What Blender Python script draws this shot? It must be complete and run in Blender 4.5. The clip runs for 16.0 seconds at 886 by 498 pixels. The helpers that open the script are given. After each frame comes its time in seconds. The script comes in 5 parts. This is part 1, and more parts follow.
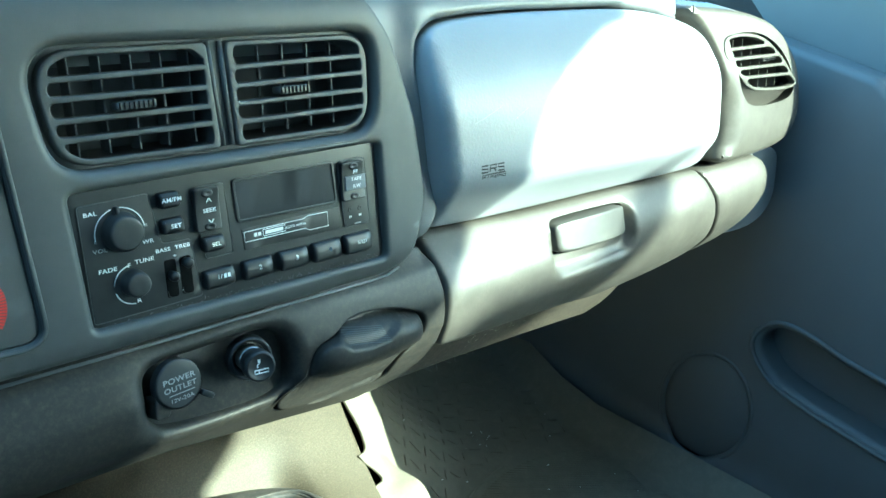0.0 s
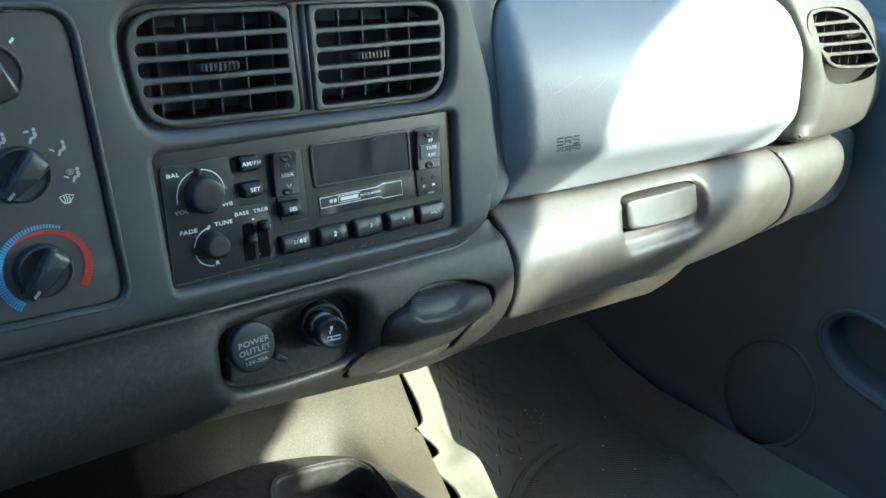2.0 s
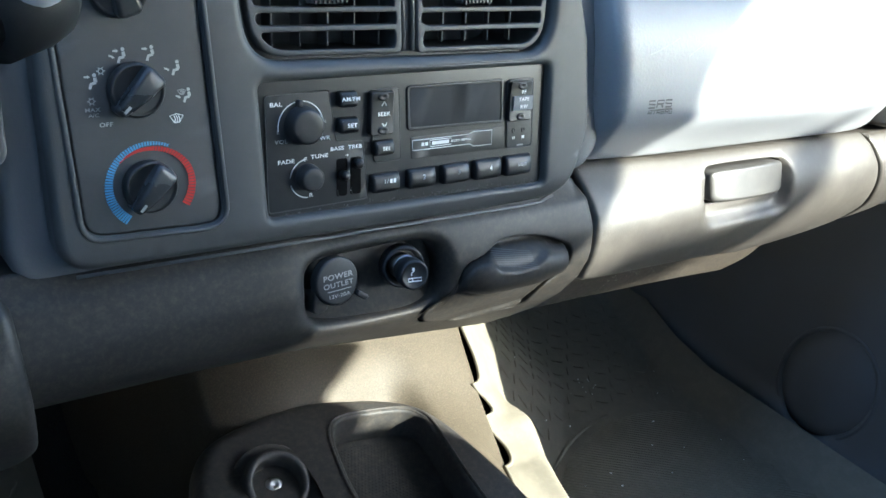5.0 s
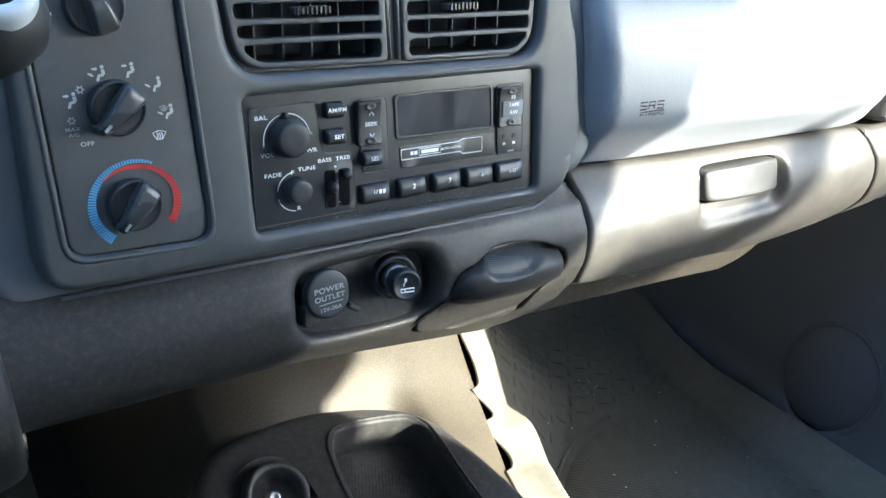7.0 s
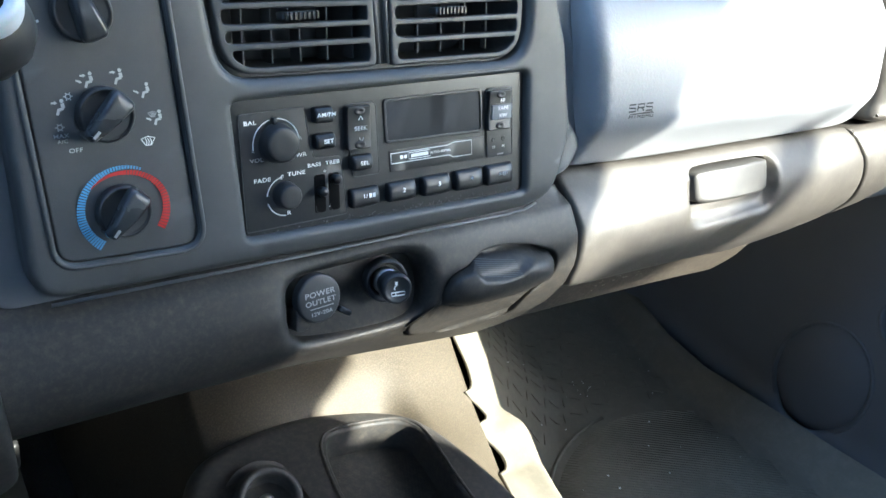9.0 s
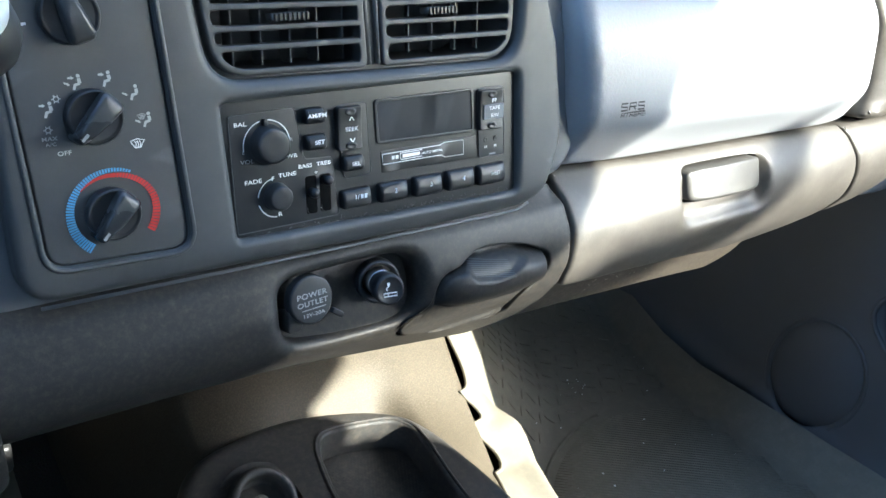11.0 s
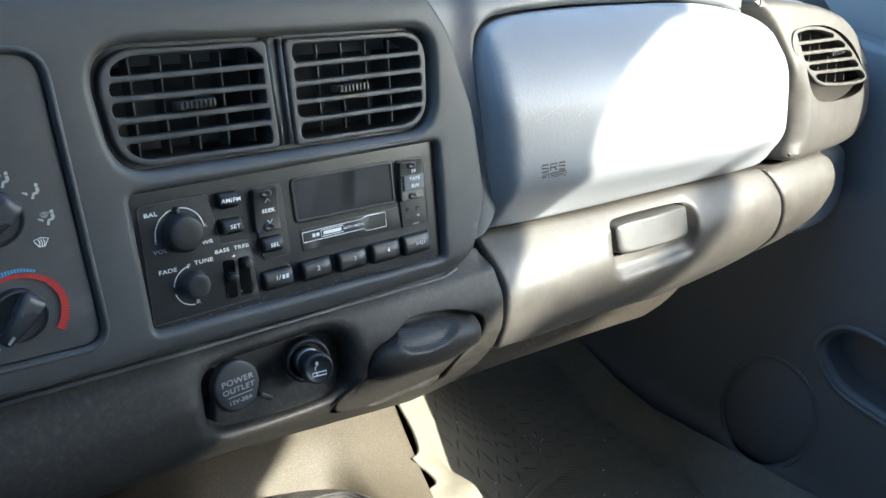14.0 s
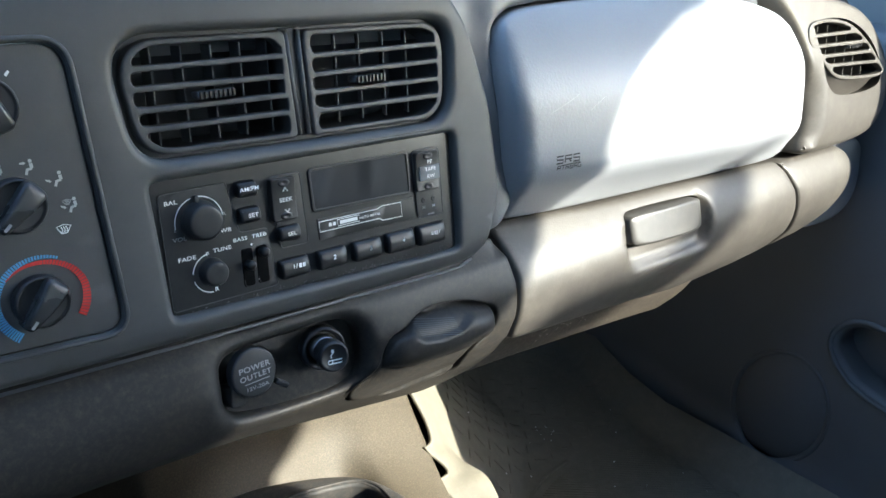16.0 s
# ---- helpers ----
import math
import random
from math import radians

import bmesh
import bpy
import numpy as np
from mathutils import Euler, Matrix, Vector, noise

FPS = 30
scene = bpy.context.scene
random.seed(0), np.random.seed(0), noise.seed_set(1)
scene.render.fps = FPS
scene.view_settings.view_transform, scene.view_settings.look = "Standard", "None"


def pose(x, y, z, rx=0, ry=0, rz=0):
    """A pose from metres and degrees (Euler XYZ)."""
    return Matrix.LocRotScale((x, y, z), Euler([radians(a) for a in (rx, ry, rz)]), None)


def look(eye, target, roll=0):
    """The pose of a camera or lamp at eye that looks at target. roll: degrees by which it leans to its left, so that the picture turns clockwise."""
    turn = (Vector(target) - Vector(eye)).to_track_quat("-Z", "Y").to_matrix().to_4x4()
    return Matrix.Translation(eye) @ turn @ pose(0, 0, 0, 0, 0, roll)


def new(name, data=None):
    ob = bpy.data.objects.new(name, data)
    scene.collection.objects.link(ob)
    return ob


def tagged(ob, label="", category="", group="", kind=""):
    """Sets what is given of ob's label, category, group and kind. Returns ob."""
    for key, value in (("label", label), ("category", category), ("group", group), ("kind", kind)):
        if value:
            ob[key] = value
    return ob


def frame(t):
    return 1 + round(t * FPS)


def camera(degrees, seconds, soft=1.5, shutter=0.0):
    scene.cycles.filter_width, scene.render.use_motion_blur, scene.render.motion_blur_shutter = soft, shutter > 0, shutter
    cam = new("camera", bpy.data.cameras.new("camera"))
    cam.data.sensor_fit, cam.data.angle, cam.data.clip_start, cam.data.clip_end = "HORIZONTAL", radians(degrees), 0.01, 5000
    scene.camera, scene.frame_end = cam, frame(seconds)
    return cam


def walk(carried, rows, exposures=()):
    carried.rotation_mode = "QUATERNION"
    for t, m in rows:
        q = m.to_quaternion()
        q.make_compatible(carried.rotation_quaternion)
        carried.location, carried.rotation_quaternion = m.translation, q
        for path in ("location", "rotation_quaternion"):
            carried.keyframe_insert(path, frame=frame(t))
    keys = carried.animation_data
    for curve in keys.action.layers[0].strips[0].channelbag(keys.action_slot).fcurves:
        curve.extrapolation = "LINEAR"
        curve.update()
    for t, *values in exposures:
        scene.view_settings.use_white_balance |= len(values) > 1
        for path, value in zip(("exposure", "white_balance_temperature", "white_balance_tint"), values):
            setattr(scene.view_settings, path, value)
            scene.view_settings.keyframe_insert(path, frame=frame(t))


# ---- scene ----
cam = camera(56.95, 16.0)
# The dash leans back 15 degrees; its own axes start at the radio display, 0.58 m above the cabin floor.
DASH = pose(0, 0, 0.58, -15, 0, 0)
ROWS = [
    (0, (-0.224, -0.373, 0.079), (1.15, 0.975, -0.465), -1.7),
    (0.5, (-0.228, -0.36, 0.074), (1.102, 1.027, -0.482), -1.0),
    (1, (-0.227, -0.361, 0.075), (1.092, 1.034, -0.484), -1.6),
    (1.5, (-0.228, -0.36, 0.075), (1.078, 1.043, -0.497), -1.3),
    (2, (-0.231, -0.36, 0.074), (1.044, 1.062, -0.519), -1.1),
    (2.5, (-0.231, -0.358, 0.074), (1.032, 1.069, -0.532), -1.0),
    (3, (-0.238, -0.355, 0.07), (1.0, 1.086, -0.553), 0.8),
    (3.5, (-0.239, -0.355, 0.07), (0.986, 1.096, -0.557), 0.5),
    (4, (-0.249, -0.355, 0.067), (0.926, 1.126, -0.586), 2.5),
    (6.5, (-0.244, -0.349, 0.064), (0.912, 1.135, -0.614), 1.8),
    (7, (-0.241, -0.35, 0.067), (0.922, 1.134, -0.6), 0.9),
    (7.5, (-0.242, -0.349, 0.066), (0.925, 1.13, -0.605), 1.3),
    (8, (-0.241, -0.351, 0.067), (0.932, 1.124, -0.602), 0.8),
    (8.5, (-0.24, -0.352, 0.067), (0.933, 1.125, -0.6), 0.7),
    (9, (-0.24, -0.352, 0.068), (0.936, 1.125, -0.594), 0.6),
    (11.5, (-0.236, -0.352, 0.069), (0.955, 1.109, -0.602), 0.2),
    (12, (-0.207, -0.344, 0.07), (1.05, 1.045, -0.63), -2.4),
    (12.5, (-0.216, -0.354, 0.074), (1.093, 1.011, -0.577), -2.5),
    (13, (-0.219, -0.361, 0.076), (1.094, 1.031, -0.504), -2.3),
    (13.5, (-0.217, -0.36, 0.077), (1.094, 1.047, -0.472), -3.1),
    (14, (-0.221, -0.361, 0.077), (1.067, 1.07, -0.463), -2.5),
    (14.5, (-0.221, -0.36, 0.077), (1.068, 1.067, -0.474), -2.8),
    (15, (-0.222, -0.363, 0.078), (1.064, 1.068, -0.467), -2.8),
    (15.5, (-0.222, -0.363, 0.078), (1.056, 1.076, -0.468), -2.9),
    (16, (-0.225, -0.362, 0.077), (1.039, 1.084, -0.481), -2.3),
]
walk(cam, [(t, DASH @ look(eye, target, roll)) for t, eye, target, roll in ROWS],
     [(0.0, 3.64, 5290, -29), (0.5, 3.32, 5370, -26), (1.5, 3.14, 5530, -18), (2.5, 3.10, 5680, -9), (3.5, 3.12, 5740, -4), (4.2, 3.20, 5760, -2), (6.3, 3.66, 5820, 2), (11.5, 3.66, 5880, 2), (12.5, 3.68, 5980, 2), (13.5, 3.26, 5990, 2), (16.0, 3.10, 5990, 3)])

# ---- light ----
SUN = Vector((1.0, -1.5, 1.0)).normalized()      # towards the sun: behind, over the passenger's side
world = bpy.data.worlds.new("sky")
scene.world = world
world.use_nodes = True
wn = world.node_tree
sky = wn.nodes.new("ShaderNodeTexSky")
sky.sky_type, sky.sun_disc = "NISHITA", False
sky.sun_elevation = math.asin(SUN.z)
sky.sun_rotation = math.atan2(SUN.x, SUN.y)
wn.links.new(sky.outputs[0], wn.nodes["Background"].inputs[0])
wn.nodes["Background"].inputs[1].default_value = 0.15
sun = new("sun", bpy.data.lights.new("sun", "SUN"))
sun.data.energy, sun.data.angle, sun.data.color = 2.3, radians(0.53), (1.0, 0.90, 0.76)
sun.matrix_world = look(SUN * 10, (0, 0, 0))


# ---- materials ----
def material(name, base, rough=0.5, metal=0.0, fleck=0.15, grain=900.0, bump=0.15, stain=0.12, stain_size=14.0,
             dust=None, dust_amount=0.0, spec=0.5, depth=0.0006, sheen=0.0, dust_size=60.0):
    """A plain moulded or woven surface: base colour with broad stains, fine fleck, a grain in relief and a film of dust."""
    m = bpy.data.materials.new(name)
    m.use_nodes = True
    t = m.node_tree
    n, k = t.nodes, t.links
    b = n["Principled BSDF"]
    b.inputs["Metallic"].default_value = metal
    b.inputs["Specular IOR Level"].default_value = spec
    b.inputs["Sheen Weight"].default_value = sheen
    co = n.new("ShaderNodeTexCoord")
    broad, fine = n.new("ShaderNodeTexNoise"), n.new("ShaderNodeTexNoise")
    broad.inputs["Scale"].default_value, broad.inputs["Detail"].default_value = stain_size, 6
    fine.inputs["Scale"].default_value, fine.inputs["Detail"].default_value = grain, 3
    k.new(co.outputs["Object"], broad.inputs["Vector"])
    k.new(co.outputs["Object"], fine.inputs["Vector"])
    mix = n.new("ShaderNodeMix")
    mix.data_type, mix.blend_type = "RGBA", "MIX"
    lo = [c * (1 - stain) for c in base]
    hi = [min(1, c * (1 + stain)) for c in base]
    mix.inputs["A"].default_value, mix.inputs["B"].default_value = (*lo, 1), (*hi, 1)
    k.new(broad.outputs["Fac"], mix.inputs["Factor"])
    mul = n.new("ShaderNodeMix")
    mul.data_type, mul.blend_type = "RGBA", "MULTIPLY"
    mul.inputs["Factor"].default_value = fleck
    k.new(mix.outputs["Result"], mul.inputs["A"])
    k.new(fine.outputs["Color"], mul.inputs["B"])
    last = mul.outputs["Result"]
    if dust:
        specks, ramp, lay = n.new("ShaderNodeTexNoise"), n.new("ShaderNodeValToRGB"), n.new("ShaderNodeMix")
        specks.inputs["Scale"].default_value, specks.inputs["Detail"].default_value = dust_size, 9
        specks.inputs["Roughness"].default_value = 0.75
        k.new(co.outputs["Object"], specks.inputs["Vector"])
        ramp.color_ramp.elements[0].position, ramp.color_ramp.elements[1].position = 0.45, 0.8
        ramp.color_ramp.elements[1].color = (dust_amount, dust_amount, dust_amount, 1)
        k.new(specks.outputs["Fac"], ramp.inputs["Fac"])
        lay.data_type = "RGBA"
        lay.inputs["B"].default_value = (*dust, 1)
        k.new(ramp.outputs["Color"], lay.inputs["Factor"])
        k.new(last, lay.inputs["A"])
        last = lay.outputs["Result"]
    k.new(last, b.inputs["Base Color"])
    rr = n.new("ShaderNodeMapRange")
    rr.inputs["To Min"].default_value, rr.inputs["To Max"].default_value = max(0.02, rough - 0.08), min(1, rough + 0.08)
    k.new(broad.outputs["Fac"], rr.inputs["Value"])
    k.new(rr.outputs["Result"], b.inputs["Roughness"])
    if bump:
        bp = n.new("ShaderNodeBump")
        bp.inputs["Strength"].default_value, bp.inputs["Distance"].default_value = bump, depth
        k.new(fine.outputs["Fac"], bp.inputs["Height"])
        k.new(bp.outputs["Normal"], b.inputs["Normal"])
    return m


BEZEL = material("bezel_plastic", (0.071, 0.0725, 0.0725), 0.50, grain=1500, bump=0.10, dust=(0.3, 0.28, 0.25), dust_amount=0.05)
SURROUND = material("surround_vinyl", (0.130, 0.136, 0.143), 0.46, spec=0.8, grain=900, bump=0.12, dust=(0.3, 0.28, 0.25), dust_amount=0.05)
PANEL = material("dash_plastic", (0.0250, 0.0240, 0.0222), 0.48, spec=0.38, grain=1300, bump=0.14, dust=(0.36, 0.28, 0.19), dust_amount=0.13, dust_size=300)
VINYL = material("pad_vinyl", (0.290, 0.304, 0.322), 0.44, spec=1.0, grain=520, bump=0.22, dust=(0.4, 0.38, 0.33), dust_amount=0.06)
SCUFFED = material("strip_plastic", (0.040, 0.034, 0.027), 0.55, spec=0.4, grain=900, bump=0.2, stain=0.3, stain_size=40, dust=(0.36, 0.30, 0.22), dust_amount=0.3, dust_size=300)
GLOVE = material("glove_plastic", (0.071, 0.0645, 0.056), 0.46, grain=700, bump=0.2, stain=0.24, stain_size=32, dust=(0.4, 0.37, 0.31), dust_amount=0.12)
BLACK = material("black_plastic", (0.024, 0.025, 0.026), 0.4, grain=1500, bump=0.08, dust=(0.3, 0.28, 0.25), dust_amount=0.06)
DARK = material("hollow_black", (0.035, 0.037, 0.038), 0.7, bump=0)
RADIO = material("radio_face", (0.0175, 0.019, 0.020), 0.38, grain=1800, bump=0.06, dust=(0.3, 0.28, 0.25), dust_amount=0.05)
SLOT = material("slot_black", (0.004, 0.004, 0.004), 0.9, bump=0, spec=0.1)
KNOB = material("knob_plastic", (0.042, 0.044, 0.046), 0.28, grain=1500, bump=0.08, dust=(0.3, 0.28, 0.25), dust_amount=0.08)
KEY = material("radio_key", (0.012, 0.0122, 0.0126), 0.40, grain=1800, bump=0.05)
GLASS = material("display_glass", (0.036, 0.037, 0.039), 0.55, bump=0, fleck=0, spec=0.15)
INK = material("white_print", (0.82, 0.82, 0.81), 0.6, bump=0, fleck=0)
FAINT = material("worn_print", (0.30, 0.30, 0.30), 0.6, bump=0, fleck=0)
RED = material("red_print", (0.55, 0.035, 0.03), 0.5, bump=0, fleck=0)
BLUE = material("blue_print", (0.12, 0.36, 0.62), 0.5, bump=0, fleck=0)
VENT = material("vent_plastic", (0.048, 0.050, 0.051), 0.48, grain=1500, bump=0.08, dust=(0.35, 0.32, 0.28), dust_amount=0.10)
TAN = material("dusty_tunnel", (0.088, 0.074, 0.054), 0.58, spec=0.32, grain=1100, bump=0.3, depth=0.0006, fleck=0.4, stain=0.30, stain_size=16, dust=(0.26, 0.215, 0.15), dust_amount=0.55, dust_size=700)
CONSOLE = material("console_plastic", (0.056, 0.055, 0.054), 0.46, grain=1100, bump=0.2, dust=(0.36, 0.30, 0.22), dust_amount=0.26, dust_size=160)
MAT = material("mat_rubber", (0.198, 0.182, 0.142), 0.7, grain=600, bump=0.2, dust=(0.4, 0.36, 0.28), dust_amount=0.25)
CARPET = material("carpet", (0.060, 0.058, 0.054), 0.95, grain=500, bump=1.0, depth=0.003, fleck=0.6)
DOOR = material("door_plastic", (0.142, 0.154, 0.168), 0.5, grain=900, bump=0.2)
FABRIC = material("seat_cloth", (0.044, 0.048, 0.056), 0.95, grain=500, bump=0.45, depth=0.002, fleck=0.6, sheen=0.3)
CLOTH = material("headliner", (0.16, 0.16, 0.165), 0.95, grain=300, bump=0.4)
TRIM = material("dark_trim", (0.030, 0.031, 0.033), 0.7, grain=400, bump=0.3)
STEEL = material("steel", (0.45, 0.44, 0.42), 0.35, metal=1.0, bump=0.05)
GROUND = material("ground", (0.065, 0.062, 0.058), 0.9, grain=3, stain_size=0.3, bump=0.3)


# ---- building helpers ----
def part(name, bm, mat, parent=None, label="", smooth=True):
    me = bpy.data.meshes.new(name)
    bm.to_mesh(me)
    bm.free()
    me.materials.append(mat)
    if smooth:
        me.shade_smooth()
    ob = new(name, me)
    if parent:
        ob.parent = parent
    if label:
        ob["label"] = label
    return ob


def thing(name, label, category, m=None, group="", kind=""):
    ob = new(name)
    ob.empty_display_size = 0.02
    ob.matrix_world = DASH if m is None else m
    return tagged(ob, label, category, group, kind)


def fillet(pts, n=6, step=0.006):
    """A closed outline with its corners rounded: points (x, z) or (x, z, radius), anticlockwise, then set out at even steps."""
    out = []
    for i, p in enumerate(pts):
        r = p[2] if len(p) > 2 else 0.0
        a, b, c = Vector(pts[i - 1][:2]), Vector(p[:2]), Vector(pts[(i + 1) % len(pts)][:2])
        if r <= 0:
            out.append(b)
            continue
        u, v = (a - b).normalized(), (c - b).normalized()
        half = math.acos(max(-1, min(1, u.dot(v)))) / 2
        d = min(r / max(1e-4, math.tan(half)), 0.48 * (a - b).length, 0.48 * (c - b).length)
        p0, p1 = b + u * d, b + v * d
        for j in range(n + 1):
            s = j / n
            out.append((1 - s) ** 2 * p0 + 2 * s * (1 - s) * b + s * s * p1)
    even = []
    for i, p in enumerate(out):
        q = out[(i + 1) % len(out)]
        count = max(1, round((q - p).length / step))
        even += [p.lerp(q, j / count) for j in range(count)]
    return even


def soften(pts, n=3, step=0.006):
    """A closed outline with every corner worn round by cutting it n times."""
    loop = [Vector(p) for p in pts]
    for _ in range(n):
        cut = []
        for i, p in enumerate(loop):
            q = loop[(i + 1) % len(loop)]
            cut += [p.lerp(q, 0.25), p.lerp(q, 0.75)]
        loop = cut
    return fillet([tuple(p) for p in loop], step=step)


def rrect(x0, x1, z0, z1, r, n=6, step=0.006):
    return fillet([(x0, z0, r), (x1, z0, r), (x1, z1, r), (x0, z1, r)], n, step)


def inset(loop, d):
    """The loop moved inwards by d (outwards: minus)."""
    out, n = [], len(loop)
    for i, p in enumerate(loop):
        e, f = (p - loop[i - 1]), (loop[(i + 1) % n] - p)
        e = e.normalized() if e.length > 1e-9 else f.normalized()
        f = f.normalized() if f.length > 1e-9 else e
        t = (e + f)
        t = t.normalized() if t.length > 1e-6 else e
        k = min(1.6, 1 / max(0.5, t.dot(e)))
        out.append(p + Vector((-t.y, t.x)) * d * k)
    return out


def inside(p, loop):
    hit, j = False, len(loop) - 1
    for i in range(len(loop)):
        a, b = loop[i], loop[j]
        if (a.y > p.y) != (b.y > p.y) and p.x < (b.x - a.x) * (p.y - a.y) / (b.y - a.y) + a.x:
            hit = not hit
        j = i
    return hit


def plate(outer, holes=(), shape=lambda x, z: 0.0, r=0.004, depth=0.012, hole_r=0.002, hole_depth=0.010, step=0.008, bm=None, flip=False):
    """A moulded plate in the x-z plane that faces -y: rounded outer edge, openings with rounded lips, its face set back by shape(x, z)."""
    from mathutils.geometry import delaunay_2d_cdt
    bm = bm or bmesh.new()

    def ring(loop, dy):
        return [bm.verts.new((p.x, shape(p.x, p.y) + dy, p.y)) for p in loop]

    def bridge(a, b):
        n = len(a)
        for i in range(n):
            bm.faces.new((a[i], a[(i + 1) % n], b[(i + 1) % n], b[i]))

    steps = 5
    edge_loops, edge_rings = [], []
    prev = ring(outer, depth)
    for i in range(steps + 1):
        a = math.pi / 2 * i / steps
        loop = inset(outer, r * (1 - math.cos(a)))
        cur = ring(loop, r * (1 - math.sin(a)))
        bridge(prev, cur)
        prev = cur
    edge_loops.append(loop)
    edge_rings.append(prev)
    for h in holes:
        loop_h, hr, hd = (h + (hole_r, hole_depth))[:3] if isinstance(h, tuple) else (h, hole_r, hole_depth)
        prev = ring(loop_h, hd)
        for i in range(steps + 1):
            a = math.pi / 2 * i / steps
            loop = inset(loop_h, -hr * (1 - math.cos(a)))
            cur = ring(loop, hr * (1 - math.sin(a)))
            bridge(cur, prev)
            prev = cur
        edge_loops.append(loop)
        edge_rings.append(prev)
    co, edges, keep = [], [], []
    for loop, rg in zip(edge_loops, edge_rings):
        s = len(co)
        co += [p.copy() for p in loop]
        keep += rg
        edges += [(s + i, s + (i + 1) % len(loop)) for i in range(len(loop))]
    xs, zs = [p.x for p in edge_loops[0]], [p.y for p in edge_loops[0]]
    safe = inset(edge_loops[0], step * 0.7)
    holes_safe = [inset(l, -step * 0.7) for l in edge_loops[1:]]
    row, z = 0, min(zs)
    while z < max(zs):
        x = min(xs) + (row % 2) * step / 2
        while x < max(xs):
            p = Vector((x, z))
            if inside(p, edge_loops[0]) and inside(p, safe) and not any(inside(p, l) for l in holes_safe):
                co.append(p)
            x += step
        z += step * 0.87
        row += 1
    vs, _, fs, orig, _, _ = delaunay_2d_cdt(co, edges, [], 0, 1e-7)
    made = []
    for v, o in zip(vs, orig):
        src = [i for i in o if i < len(keep)]
        made.append(keep[src[0]] if src else bm.verts.new((v.x, shape(v.x, v.y), v.y)))
    for f in fs:
        c = sum((vs[i] for i in f), Vector((0, 0))) / len(f)
        if inside(c, edge_loops[0]) and not any(inside(c, l) for l in edge_loops[1:]):
            vv = [made[i] for i in f]
            a, b, d = (vs[i] for i in f[:3])
            if (b - a).cross(d - a) < 0:
                vv.reverse()
            try:
                bm.faces.new(vv)
            except ValueError:
                pass
    return bm


def grid(nu, nv, fn, bm=None):
    """A sheet of nu x nv faces; fn(u, v) gives the place, u and v from 0 to 1."""
    bm = bm or bmesh.new()
    vs = [[bm.verts.new(fn(i / nu, j / nv)) for j in range(nv + 1)] for i in range(nu + 1)]
    for i in range(nu):
        for j in range(nv):
            bm.faces.new((vs[i][j], vs[i + 1][j], vs[i + 1][j + 1], vs[i][j + 1]))
    return bm


def lathe(profile, n=32, m=Matrix(), bm=None):
    """A turned shape: (radius, height) pairs about z, then moved by m."""
    bm = bm or bmesh.new()
    rings = []
    for r, h in profile:
        if r < 1e-6:
            rings.append([bm.verts.new(m @ Vector((0, 0, h)))])
        else:
            rings.append([bm.verts.new(m @ Vector((r * math.cos(2 * math.pi * i / n), r * math.sin(2 * math.pi * i / n), h))) for i in range(n)])
    for a, b in zip(rings, rings[1:]):
        for i in range(n):
            j = (i + 1) % n
            if len(a) == 1 and len(b) == 1:
                continue
            if len(a) == 1:
                bm.faces.new((a[0], b[i], b[j]))
            elif len(b) == 1:
                bm.faces.new((a[i], a[j], b[0]))
            else:
                bm.faces.new((a[i], a[j], b[j], b[i]))
    return bm


def block(x0, x1, y0, y1, z0, z1, r=0.002, seg=2, bm=None, m=None):
    """A box with bevelled edges."""
    bm = bm or bmesh.new()
    made = bmesh.ops.create_cube(bm, size=1.0)["verts"]
    for v in made:
        v.co = Vector(((x0 + x1) / 2 + v.co.x * (x1 - x0), (y0 + y1) / 2 + v.co.y * (y1 - y0), (z0 + z1) / 2 + v.co.z * (z1 - z0)))
    if r > 0:
        es = list({e for v in made for e in v.link_edges})
        out = bmesh.ops.bevel(bm, geom=es, offset=r, segments=seg, profile=0.5, affect="EDGES")
        made = list({v for f in bm.faces for v in f.verts}) if m is None else list({v for f in out["faces"] for v in f.verts} | {v for v in made if v.is_valid})
    if m is not None:
        for v in made:
            v.co = m @ v.co
    return bm


def tube(points, radius, n=10, bm=None, closed=False):
    """A round rod along points; radius is one number or one for each point."""
    bm = bm or bmesh.new()
    pts = [Vector(p) for p in points]
    rad = radius if isinstance(radius, (list, tuple)) else [radius] * len(pts)
    rings, side = [], None
    for i, p in enumerate(pts):
        a = pts[i - 1] if i or closed else p
        b = pts[(i + 1) % len(pts)] if i < len(pts) - 1 or closed else p
        t = (b - a).normalized()
        if side is None:
            side = t.orthogonal().normalized()
        side = (side - t * side.dot(t)).normalized()
        up = t.cross(side)
        rings.append([bm.verts.new(p + (side * math.cos(2 * math.pi * k / n) + up * math.sin(2 * math.pi * k / n)) * rad[i]) for k in range(n)])
    pairs = list(zip(rings, rings[1:])) + ([(rings[-1], rings[0])] if closed else [])
    for a, b in pairs:
        for k in range(n):
            bm.faces.new((a[k], a[(k + 1) % n], b[(k + 1) % n], b[k]))
    if not closed:
        bm.faces.new(list(reversed(rings[0])))
        bm.faces.new(rings[-1])
    return bm


FACE = pose(0, 0, 0, 90, 0, 0)        # lays x-y work on the x-z plane, facing -y


